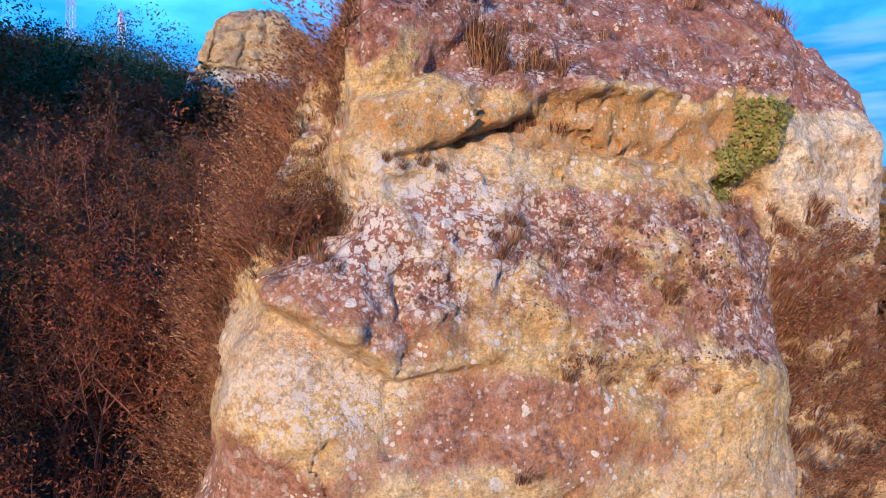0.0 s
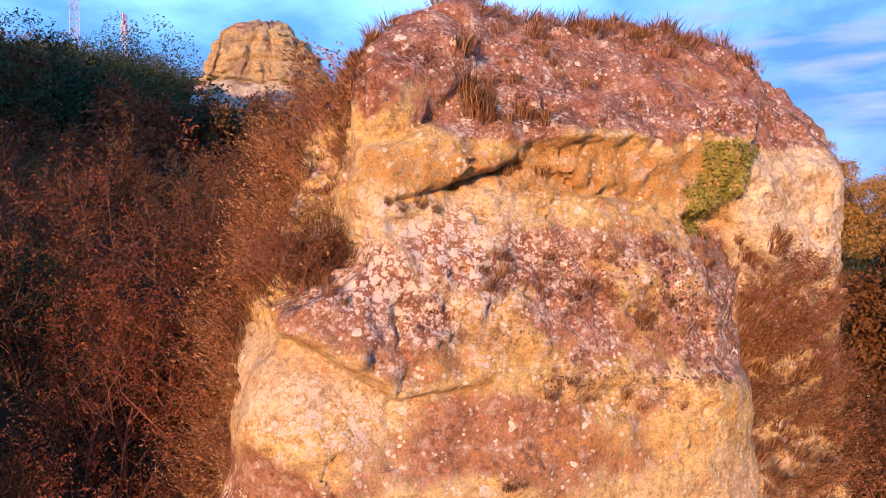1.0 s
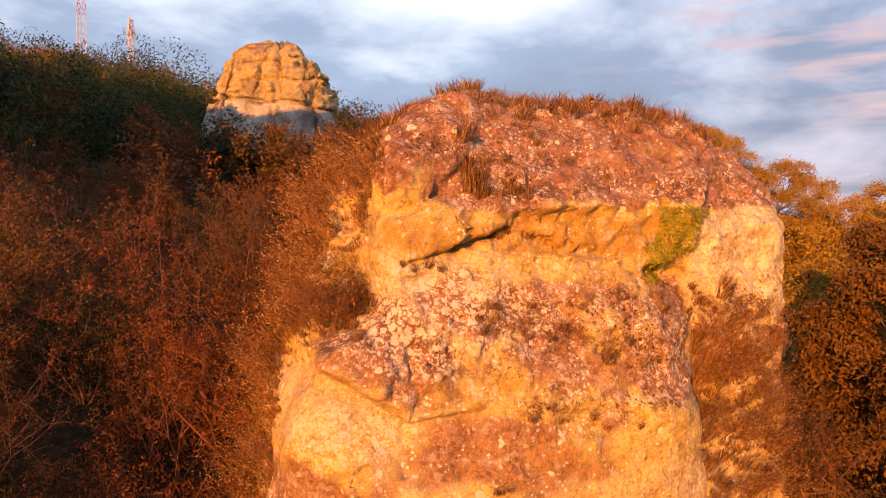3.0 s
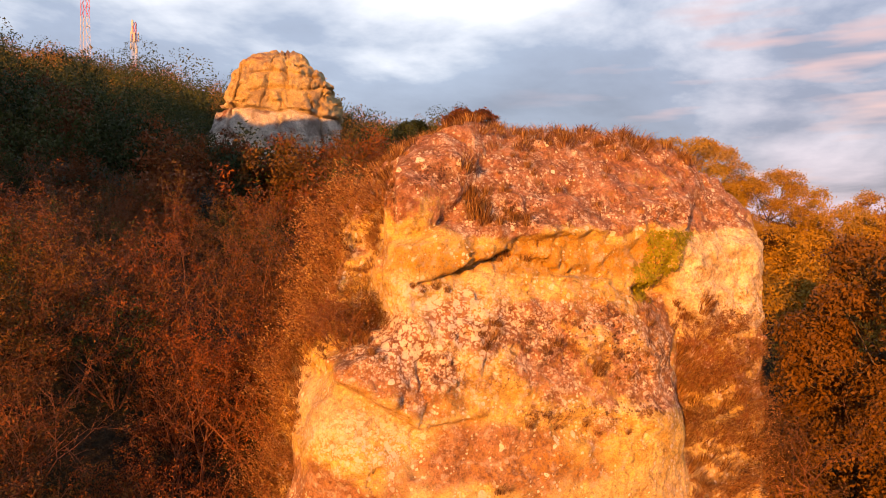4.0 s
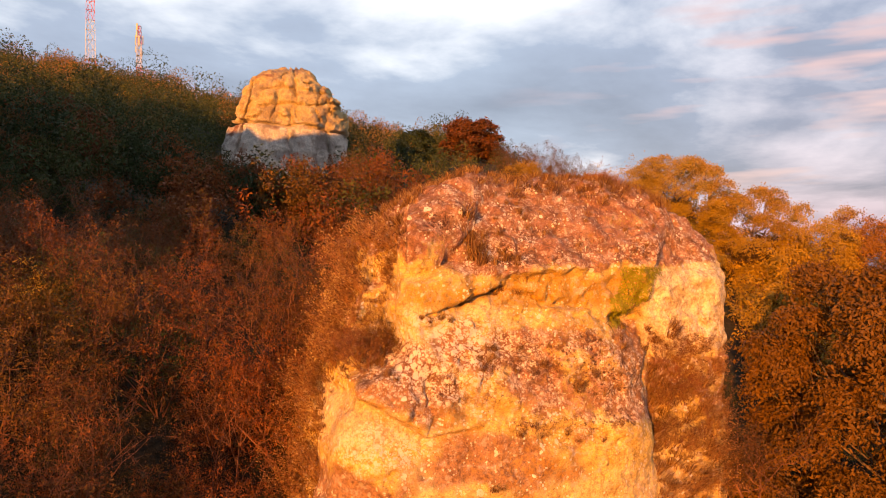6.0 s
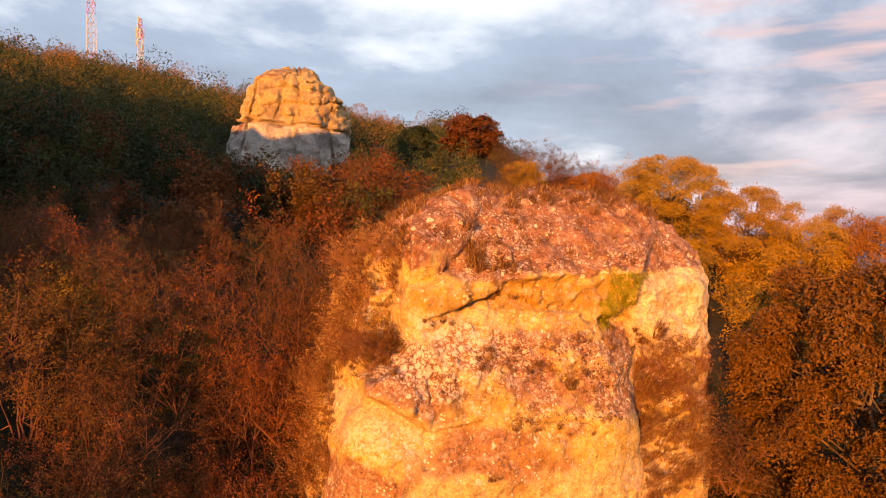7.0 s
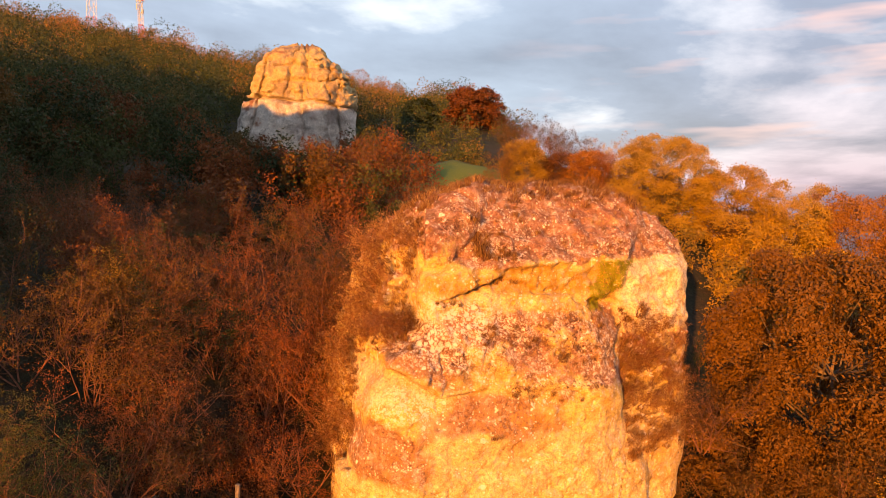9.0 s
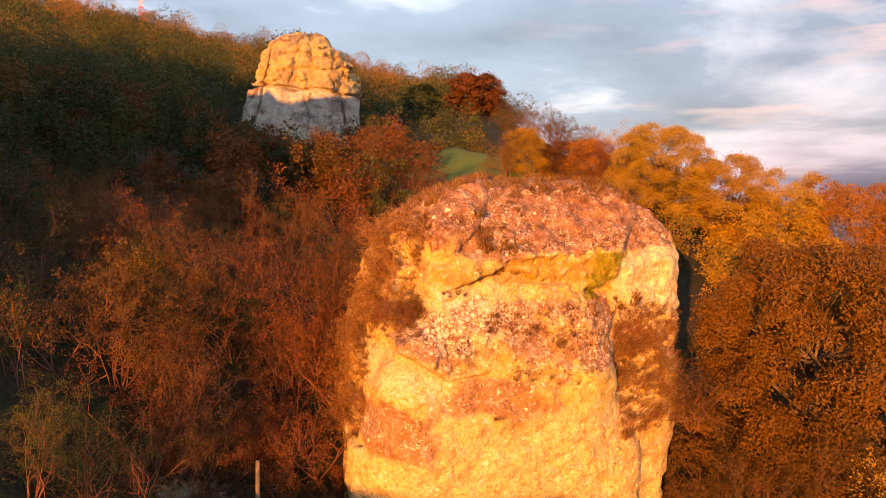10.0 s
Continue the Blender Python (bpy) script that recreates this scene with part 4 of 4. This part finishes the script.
def lobed_tree(seed, tall, wide, trunk_r, lobes, sprays, count, length, leaf_wide, low=0.15, flat=0.75, lump=(0.26, 0.40)):
    """A trunk, a limb to each lobe of the crown, twigs to the sprays that clothe the lobes."""
    rng = np.random.default_rng(seed)
    segs, centres, outward = [], [], []
    trunk = [np.zeros(3)]
    for k in range(6):
        trunk.append(np.array([rng.normal() * 0.015 * tall, rng.normal() * 0.015 * tall, tall * 0.11 * (k + 1)]))
        segs.append((trunk[-2], trunk[-1], trunk_r * (1 - k * 0.13), trunk_r * (1 - (k + 1) * 0.13)))
    for k in range(lobes):
        f = (k + 0.5) / lobes
        ang = k * 2.39996 + rng.uniform(-0.3, 0.3)
        h = low + (0.92 - low) * f
        reach = wide * (0.78 * math.sqrt(max(0.0, 1 - ((h - 0.35) / 0.66) ** 2)) if h > 0.35 else 0.78) * rng.uniform(0.6, 1.12)
        c = np.array([math.cos(ang) * reach, math.sin(ang) * reach, h * tall])
        r = wide * rng.uniform(*lump)
        joint = trunk[min(6, 1 + int(f * 5.5))]
        bend = (joint + c) / 2 + rng.normal(size=3) * 0.12 * wide * 0.5 - np.array([0, 0, 0.05 * tall])
        segs += [(joint, bend, trunk_r * 0.30, trunk_r * 0.18), (bend, c, trunk_r * 0.18, trunk_r * 0.08)]
        d = rng.normal(size=(sprays, 3)); d /= np.linalg.norm(d, axis=1, keepdims=True)
        d[:, 2] = np.where(d[:, 2] < -0.35, -d[:, 2], d[:, 2])
        p = c + d * r * np.array([1, 1, flat]) * rng.uniform(0.72, 1.08, (sprays, 1))
        for q in p[::4]:
            segs.append((c + (q - c) * 0.1, c + (q - c) * 0.85, trunk_r * 0.07, trunk_r * 0.03))
        centres.append(p); outward.append(d)
    v, f = sprays_of(rng, np.concatenate(centres), np.concatenate(outward), count, length, leaf_wide)
    return mesh_of("branch", *tubes(segs)), mesh_of("crown", v, f)


def tree(meshes, leaf_mat, label, x, y, turn=0, sink=0.2, size=(1, 1, 1), top=None):
    z = float(height(x, y)) - sink
    if top is not None:
        tall = max(v.co.z for v in meshes[1].vertices)
        size = (size[0], size[1], (top - z) / tall)
    return plant("tree", meshes, (BARK, leaf_mat), label, "tree", "", (x, y, z), turn, size)


tree(lobed_tree(71, 7.6, 4.3, 0.14, 84, 40, 40, 0.11, 0.056, 0.03, 0.55, (0.13, 0.21)), AMBER, "broad olive-gold tree with layered leaf clumps beside the rock", 10.3, 11.2, 0, 0.2, (1, 1, 1), 7.9)
tree(lobed_tree(72, 5.5, 3.0, 0.13, 46, 34, 36, 0.105, 0.05, 0.02, 0.8, (0.16, 0.30)), LOCUST, "spreading golden locust tree on the ridge", 10.9, 29.4, 20, 0.2, (1, 1, 1), 12.7)
tree(lobed_tree(73, 5.2, 2.6, 0.11, 30, 32, 36, 0.105, 0.05, 0.05, 0.6, (0.18, 0.32)), GOLD, "round golden tree on the ridge behind the rock", 14.3, 28.4, 40, 0.2, (1, 1, 1), 11.0)
tree(lobed_tree(74, 6.0, 2.4, 0.10, 20, 24, 32, 0.105, 0.045, 0.1, 0.7, (0.16, 0.30)), LOCUST, "thin yellow tree on the falling ridge", 17.6, 29.0, 10, 0.2, (1, 1, 1), 10.3)
tree(lobed_tree(75, 6.5, 3.9, 0.12, 44, 36, 34, 0.11, 0.055, 0.05, 0.9, (0.18, 0.30)), ORANGE, "dense orange-brown tree on the falling ridge", 20.3, 27.5, 0, 0.2, (1, 1, 1), 9.8)
tree(lobed_tree(78, 6.5, 3.6, 0.12, 40, 34, 34, 0.11, 0.055, 0.05, 0.9, (0.18, 0.30)), ORANGE, "dense orange-brown tree lower on the falling ridge", 25.0, 27.0, 80, 0.2, (1, 1, 1), 9.4)
tree(lobed_tree(79, 5.0, 3.0, 0.10, 30, 32, 34, 0.11, 0.055, 0.02, 0.9, (0.18, 0.30)), GOLD, "low golden tree filling the ridge line", 16.6, 27.0, 50, 0.2, (1, 1, 1), 9.2)
tree(lobed_tree(76, 5.5, 3.3, 0.16, 36, 34, 14, 0.26, 0.14, 0.05, 0.9, (0.18, 0.30)), RUSSET, "round russet oak on the skyline above the meadow", 1.9, 60.0, 0, 0.2, (1, 1, 1), 19.9)
tree(lobed_tree(77, 4.5, 1.7, 0.12, 20, 24, 12, 0.26, 0.14, 0.1, 1.0, (0.22, 0.36)), GREEN, "small dark green tree beside the skyline oak", -3.0, 58.5, 0, 0.2, (1, 1, 1), 18.6)
for seed, x, y, wide, top, mat, label in ((81, 3.9, 32.0, 1.35, 12.6, GOLD, "dense golden bush on the ridge beside the meadow"), (82, 5.9, 32.2, 1.2, 11.9, RUSSET, "dense red-brown bush on the ridge"), (83, 7.3, 31.6, 1.25, 12.0, ORANGE, "orange bush between the ridge trees")):
    bush = tree(lobed_tree(seed, 3.0, wide, 0.06, 20, 26, 26, 0.10, 0.05, 0.05, 0.9, (0.22, 0.36)), mat, label, x, y, 0, 0.2, (1, 1, 1), top)
    bush.name = "bush"
    tagged(bush, "", "bush")
# shrubs on the open patch of the near slope
for kind, var, x, y, sc in (("russet", 0, -7.2, 6.2, 0.95), ("olive", 1, -8.3, 7.4, 1.0), ("russet", 2, -6.9, 8.0, 1.0), ("olive", 0, -9.2, 8.8, 1.0), ("gold", 1, -9.3, 10.0, 0.9), ("russet", 1, -8.0, 10.2, 1.05), ("russet", 3, -6.2, 6.6, 0.8), ("bare", 0, -7.7, 12.2, 1.1), ("russet", 0, -10.2, 12.0, 1.1)):
    shrub(kind, var, x, y, 53 * x, sc)
# shrubs round the foot of the broad tree
for var, x, y, sc in ((0, 7.9, 8.9, 1.1), (1, 9.2, 8.5, 1.2), (2, 10.6, 8.9, 1.2), (0, 11.9, 9.4, 1.1), (1, 8.6, 10.0, 1.2), (2, 9.9, 9.7, 1.3)):
    shrub("olive", var, x, y, 77 * x, sc)
# shrubs that screen the meadow
for kind, var, x, y, sc in (("olive", 1, 2.9, 31.0, 0.9), ("russet", 2, 7.9, 31.4, 1.2), ("olive", 0, 9.0, 31.5, 1.3),
                            ("gold", 1, 8.6, 27.5, 1.2), ("russet", 3, -2.6, 22.5, 1.3), ("olive", 1, -3.6, 24.0, 1.2),
                            ("olive", 1, 5.2, 40.0, 1.0), ("olive", 1, 6.6, 41.0, 1.2), ("olive", 2, 8.2, 39.0, 1.2), ("gold", 1, 9.6, 36.5, 1.5), ("olive", 2, 7.4, 46.0, 1.3), ("olive", 0, 6.0, 52.0, 1.3), ("olive", 1, 4.2, 47.0, 1.0), ("gold", 2, 11.0, 34.0, 1.5)):
    shrub(kind, var, x, y, 47 * x, sc)


# ---- plants on the pillar ----
def tuft_mesh(seed, blades, length, spread, wide=0.006):
    rng = np.random.default_rng(seed)
    v, f = [], []
    for k in range(blades):
        ang, ln = rng.uniform(0, 6.283), length * rng.uniform(0.5, 1.1)
        out = spread * rng.uniform(0.1, 1.0)
        d = np.array([math.cos(ang), math.sin(ang), 0])
        e = np.array([-d[1], d[0], 0]) * wide * rng.uniform(0.7, 1.4)
        root = d * 0.55 * length * math.sqrt(rng.uniform(0, 1))
        d = np.array([math.cos(ang + rng.normal() * 0.9), math.sin(ang + rng.normal() * 0.9), 0])
        m = root + d * out * ln * 0.35 + np.array([0, 0, ln * 0.6])
        t = root + d * out * ln * 1.0 + np.array([0, 0, ln * rng.uniform(0.75, 1.0)])
        b = len(v)
        v += [root - e, root + e, m + e * 0.8, m - e * 0.8, t]
        f += [(b, b + 1, b + 2, b + 3), (b + 3, b + 2, b + 4)]
    me = bpy.data.meshes.new("tuft")
    me.from_pydata([tuple(p) for p in v], [], f)
    me.update()
    return me


def on_pillar(cu, cz, ru, rz, front=True):
    """Indices of the pillar's points in a window of its face."""
    hit = (np.abs(PILLAR_U - cu) < ru) & (np.abs(PILLAR_Z - cz) < rz)
    if front:
        hit &= PILLAR_NORMAL[:, 1] < 0.2
    return np.nonzero(hit)[0]


def face_point(u, z):
    """The pillar's foremost point at u, z."""
    k = on_pillar(u, z, 0.06, 0.06, False)
    return int(k[np.argmin(PILLAR_V[k])])


TUFTS = [tuft_mesh(90 + k, 90, 0.24, 0.9, 0.005) for k in range(3)]
for me in TUFTS:
    me.materials.append(STRAW)


def tuft(k, scale, variant, turn):
    ob = new("grass_tuft", TUFTS[variant % 3])
    p, n = PILLAR[k], PILLAR_NORMAL[k]
    lean = Vector((n[0] * 0.5, n[1] * 0.5, max(0.5, n[2]) + 0.4)).normalized()
    q = Vector((0, 0, 1)).rotation_difference(lean)
    ob.matrix_basis = Matrix.Translation(p - n * 0.02) @ q.to_matrix().to_4x4() @ pose(0, 0, 0, 0, 0, turn) @ Matrix.Diagonal((scale, scale, scale, 1))
    return tagged(ob, "dry reddish grass tuft rooted in a rock crevice", "grass tuft", "tufts on the rock")


def build_tufts():
    rng = np.random.default_rng(12)
    # clumps on the face: u, z, spread along, spread up, how many, size
    for cu, cz, ru, rz, n, size in ((0.55, 8.1, 0.18, 0.45, 12, 1.0), (0.9, 7.75, 0.4, 0.15, 7, 0.7), (0.6, 6.15, 0.2, 0.25, 6, 0.7), (1.5, 6.05, 0.5, 0.25, 8, 0.6),
                                   (2.6, 5.6, 0.5, 0.25, 9, 0.7), (-1.3, 5.95, 0.4, 0.15, 9, 0.8), (1.55, 4.85, 0.5, 0.12, 6, 0.6), (2.4, 4.75, 0.6, 0.15, 6, 0.5),
                                   (0.7, 3.95, 0.12, 0.05, 3, 0.6), (3.0, 6.35, 0.4, 0.2, 5, 0.6), (-0.1, 6.7, 0.5, 0.1, 5, 0.5), (0.9, 7.25, 0.4, 0.08, 5, 0.6),
                                   (-0.3, 8.5, 0.5, 0.3, 14, 0.8), (1.6, 8.5, 0.8, 0.4, 10, 0.6), (3.3, 8.3, 1.0, 0.4, 8, 0.5), (4.2, 6.3, 0.3, 0.3, 9, 0.9), (4.5, 5.4, 0.5, 0.4, 14, 1.0)):
        ks = on_pillar(cu, cz, ru, rz)
        ks = ks[PILLAR_NORMAL[ks, 2] > -0.1]
        for k in rng.choice(ks, min(n, len(ks)), replace=False):
            tuft(int(k), size * rng.uniform(0.6, 1.2), int(rng.integers(0, 3)), rng.uniform(0, 360))


build_tufts()


def build_turf():
    """The grass of the pillar's top and of its left flank."""
    rng = np.random.default_rng(14)
    up = PILLAR_NORMAL[:, 2]
    top = np.nonzero((PILLAR_Z > 8.7) & (up > 0.25) & (PILLAR_V > 1.1) & (PILLAR_V < 3.5))[0]
    flank = np.nonzero((PILLAR_U < -0.62) & (PILLAR_V > 0.75 + 0.8 * (PILLAR_Z < 5.7)) & (PILLAR_V < 4.2) & (PILLAR_Z > 2.6) & (up > -0.25))[0]
    recess = np.nonzero((PILLAR_U > 3.9) & (PILLAR_U < 6.1) & (PILLAR_V < 2.6) & (PILLAR_Z > 3.3) & (PILLAR_Z < 5.75) & (PILLAR_NORMAL[:, 1] < 0.3))[0]
    for name, ks, n, scale, label in (("top_grass", top, 620, 0.8, "tall dry grass along the top of the rock"), ("flank_grass", flank, 800, 0.62, "dense dry rust-coloured grass on the rock's flank"),
                                      ("recess_grass", recess, 420, 0.6, "dry russet grass filling the rock's recess")):
        heap_v, heap_f, base = [], [], 0
        for k in rng.choice(ks, min(n, len(ks)), replace=False):
            me = TUFTS[int(rng.integers(0, 3))]
            co = np.zeros(len(me.vertices) * 3, dtype=np.float32)
            me.vertices.foreach_get("co", co)
            keep = 5 * 30
            co = co.reshape(-1, 3)[:keep]
            a, sc = rng.uniform(0, 6.283), scale * rng.uniform(0.5, 1.3)
            rot = np.array([[math.cos(a), -math.sin(a), 0], [math.sin(a), math.cos(a), 0], [0, 0, 1]])
            nrm = PILLAR_NORMAL[k] * np.array([0.5, 0.5, 0])
            pts = co @ rot.T * sc
            pts = pts + pts[:, 2:3] * (nrm * rng.uniform(0.2, 1.2) + np.array([*rng.normal(size=2) * 0.35, -0.15])) + PILLAR[k]
            heap_v.append(pts)
            idx = (np.arange(keep // 5) * 5)[:, None] + base
            heap_f.append(np.concatenate([idx + np.array([[0, 1, 2]]), idx + np.array([[0, 2, 3]]), idx + np.array([[3, 2, 4]])]))
            base += keep
        me = mesh_of(name, np.concatenate(heap_v), np.concatenate(heap_f))
        me.materials.append(STRAW)
        tagged(new(name, me), label, "grass", kind="stuff")


build_turf()


def build_ivy():
    rng = np.random.default_rng(16)
    ks = on_pillar(3.5, 7.05, 0.9, 0.55)
    u, z = PILLAR_U[ks], PILLAR_Z[ks]
    shape = (z - 6.55) / 0.9
    want = np.abs(u - (3.2 + 0.5 * shape)) < 0.15 + 0.22 * shape + 0.12 * grain(u * 6, z * 6, u * 0)
    ks = rng.choice(ks[want], 2600)
    n = PILLAR_NORMAL[ks]
    c = PILLAR[ks] + n * rng.uniform(0.01, 0.05, (2600, 1)) + rng.normal(size=(2600, 3)) * 0.025
    v, f = leaves(rng, c, 0.036, 0.0, 1.15, n)
    ivy = new("ivy")
    part("crown", mesh_of("crown", v, f), IVY, ivy)
    for j in range(10):
        stems = []
        q = PILLAR[ks[j]] + n[j] * 0.01
        for step in range(6):
            near = np.nonzero(np.abs(PILLAR - q - np.array([0, 0, -0.09])).max(axis=1) < 0.08)[0]
            if len(near) == 0:
                break
            m = int(rng.choice(near))
            p = PILLAR[m] + PILLAR_NORMAL[m] * 0.012
            if np.linalg.norm(p - q) > 0.01:
                stems.append((q, p, 0.008, 0.006))
            q = p
        if stems:
            part("stem", mesh_of("stem", *tubes(stems)), BARK, ivy, "thin brown climbing stems")
    tagged(ivy, "yellow-green ivy patch clinging to the overhang", "ivy")


build_ivy()

# small woody plants rooted on the pillar
for cu, cz, kind, var, sc, sq in ((-1.25, 6.05, "russet", 3, 0.36, 0.8), (-1.55, 6.0, "bare", 0, 0.34, 0.9), (1.42, 4.9, "bare", 1, 0.17, 0.9), (1.3, 7.3, "bare", 0, 0.16, 0.8),
                                  (4.3, 5.6, "russet", 0, 0.35, 0.9), (4.8, 5.0, "russet", 1, 0.4, 0.9), (5.2, 4.3, "bare", 0, 0.45, 0.8), (4.4, 4.2, "russet", 2, 0.35, 0.8)):
    k = face_point(cu, cz)
    ob = shrub(kind, var, PILLAR[k][0], PILLAR[k][1] + 0.03, 40 * cu, sc, 0.03, sq, PILLAR[k][2])
    tagged(ob, "small dry brown shrub rooted on the rock", "shrub", "shrubs on the rock")
rng = np.random.default_rng(23)
recess = np.nonzero((PILLAR_U > 4.05) & (PILLAR_U < 5.8) & (PILLAR_V < 2.2) & (PILLAR_Z > 3.0) & (PILLAR_Z < 5.9) & (PILLAR_NORMAL[:, 1] < 0.3))[0]
for k in rng.choice(recess, 40, replace=False):
    tuft(int(k), rng.uniform(0.5, 1.1), int(rng.integers(0, 3)), rng.uniform(0, 360))
slope = np.nonzero((PILLAR_U < -0.75) & (PILLAR_V > 0.7 + 0.9 * (PILLAR_Z < 5.7)) & (PILLAR_V < 4.4) & (PILLAR_Z > 2.4) & (PILLAR_Z < 8.2) & (PILLAR_NORMAL[:, 2] > -0.3))[0]


def build_brush():
    """Low twiggy growth on the rock's flank and in its recess, too tangled to count."""
    rng = np.random.default_rng(29)
    kinds = [plant_meshes(80 + k, 0.62, 0.55, 7, 2, 3, 0.030, 0.03, 2, 0.28, 0.0065, 0.0, 0.03) for k in range(4)]
    for name, ks, n, lo, hi, label in (("flank_brush", slope, 85, 0.5, 1.15, "tangled dry russet brush on the rock's flank"), ("recess_brush", recess, 46, 0.4, 0.9, "dry russet brush hanging in the rock's recess")):
        for piece, mat in ((0, DRY_TWIG), (1, STRAW)):
            heap_v, heap_f, base = [], [], 0
            pick = np.random.default_rng(31)
            for k in pick.choice(ks, n, replace=False):
                me = kinds[int(pick.integers(0, 4))][piece]
                co = np.zeros(len(me.vertices) * 3, dtype=np.float32)
                me.vertices.foreach_get("co", co)
                a, sc = pick.uniform(0, 6.283), pick.uniform(lo, hi)
                rot = np.array([[math.cos(a), -math.sin(a), 0], [math.sin(a), math.cos(a), 0], [0, 0, 1]])
                pts = co.reshape(-1, 3) @ rot.T * sc
                heap_v.append(pts + pts[:, 2:3] * PILLAR_NORMAL[k] * np.array([0.8, 0.8, 0]) + PILLAR[k] - PILLAR_NORMAL[k] * 0.03)
                f = np.array([tuple(p.vertices) for p in me.polygons])
                heap_f.append(f + base)
                base += len(co) // 3
            me = mesh_of(name, np.concatenate(heap_v), np.concatenate(heap_f))
            me.materials.append(mat)
            if piece == 0:
                brush = tagged(new(name, me), label, "brush", kind="stuff")
            else:
                leaf_ob = new("leaves", me)
                leaf_ob.parent = brush


build_brush()
for kind, var, u, v, z, sc in (("russet", 3, -1.15, 0.7, 5.95, 0.40), ("bare", 0, -1.4, 0.55, 5.9, 0.36), ("olive", 1, -1.0, 0.8, 6.05, 0.30)):
    px, py = from_rock(u, v)
    tagged(shrub(kind, var, px, py, 70 * u, sc, 0.05, 0.9, z), "dry brown shrub growing in the niche of the rock", "shrub", "shrubs on the rock")
tagged(shrub("russet", 3, 6.0, 8.9, 30, 0.85, 0.1, 1.0, 2.9), "bare twiggy bush leaning out beside the rock", "shrub", "shrubs on the rock")
k = int(np.nonzero((np.abs(PILLAR_U - 4.2) < 0.08) & (np.abs(PILLAR_V - 2.2) < 0.08) & (PILLAR_NORMAL[:, 2] > 0.3))[0][0])
tagged(shrub("bare", 1, PILLAR[k][0], PILLAR[k][1], 20, 0.22, 0.03, 0.8, PILLAR[k][2]), "tiny leafless bush on the rock's top", "shrub", "shrubs on the rock")


# ---- masts and post ----
def bars(segments, r):
    return tubes([(np.array(a, float), np.array(b, float), r, r) for a, b in segments])


def lattice_mast(x, y, z, tall, wide, tip, panels):
    ob = new("radio_mast")
    bays = int(tall / (wide * 1.25))
    for first in range(0, bays, 4):
        segs = []
        for k in range(first, min(first + 4, bays)):
            a, b = k / bays, (k + 1) / bays
            ra, rb = wide / 2 * (1 - a) + tip / 2 * a, wide / 2 * (1 - b) + tip / 2 * b
            low = [(sx * ra, sy * ra, a * tall) for sx, sy in ((-1, -1), (1, -1), (1, 1), (-1, 1))]
            up = [(sx * rb, sy * rb, b * tall) for sx, sy in ((-1, -1), (1, -1), (1, 1), (-1, 1))]
            for i in range(4):
                segs += [(low[i], up[i]), (low[i], up[(i + 1) % 4]), (up[i], up[(i + 1) % 4])]
        side = (first // 4) % 2
        part("section", mesh_of("section", *bars(segs, 0.05)), (RED_PAINT, WHITE_PAINT)[side], ob, ("red painted lattice", "white painted lattice")[side])
    for h, ang, ln in panels:
        bm = bmesh.new()
        bmesh.ops.create_cube(bm, size=1, matrix=pose(math.cos(ang) * wide * 0.75, math.sin(ang) * wide * 0.75, h, 0, 0, math.degrees(ang)) @ Matrix.Diagonal((0.25, 0.45, ln, 1)))
        bmesh.ops.bevel(bm, geom=bm.edges[:], offset=0.05, segments=1, affect="EDGES")
        me = bpy.data.meshes.new("antenna"); bm.to_mesh(me); bm.free()
        part("antenna", me, WHITE_PAINT, ob, "white panel antenna")
    ob.matrix_basis = pose(x, y, z)
    return ob


tagged(lattice_mast(-88, 170, 44, 34, 1.9, 1.2, []), "tall red and white lattice radio mast on the hilltop", "mast")
tagged(lattice_mast(-76, 170, 46, 16, 1.1, 0.7, [(12.5, 3.6, 2.4), (12.2, 5.0, 2.4), (12.6, 0.4, 2.2), (10.2, 3.4, 1.4), (9.0, 5.8, 1.2), (15.6, 4.5, 1.6), (13.8, 4.4, 1.6)]), "red lattice tower hung with white panel antennas", "mast")
tagged(lattice_mast(-53.5, 170, 39, 6.4, 0.3, 0.12, []), "thin antenna mast far off on the ridge", "mast")


def build_post():
    bm = bmesh.new()
    bmesh.ops.create_cone(bm, cap_ends=True, segments=9, radius1=0.06, radius2=0.05, depth=2.2)
    bmesh.ops.bevel(bm, geom=[e for e in bm.edges if e.verts[0].co.z > 1 and e.verts[1].co.z > 1], offset=0.012, segments=1, affect="EDGES")
    for v in bm.verts:
        v.co.x += 0.02 * math.sin(v.co.z * 2.2); v.co.y += 0.012 * math.sin(v.co.z * 3.1)
    me = bpy.data.meshes.new("wooden_post"); bm.to_mesh(me); bm.free()
    me.materials.append(WOOD)
    ob = new("wooden_post", me)
    x, y = -4.75, 6.4
    ob.matrix_basis = pose(x, y, 2.95 - 1.1, 1.5, 1, 0)
    tagged(ob, "weathered wooden post standing in the scrub", "post")


build_post()
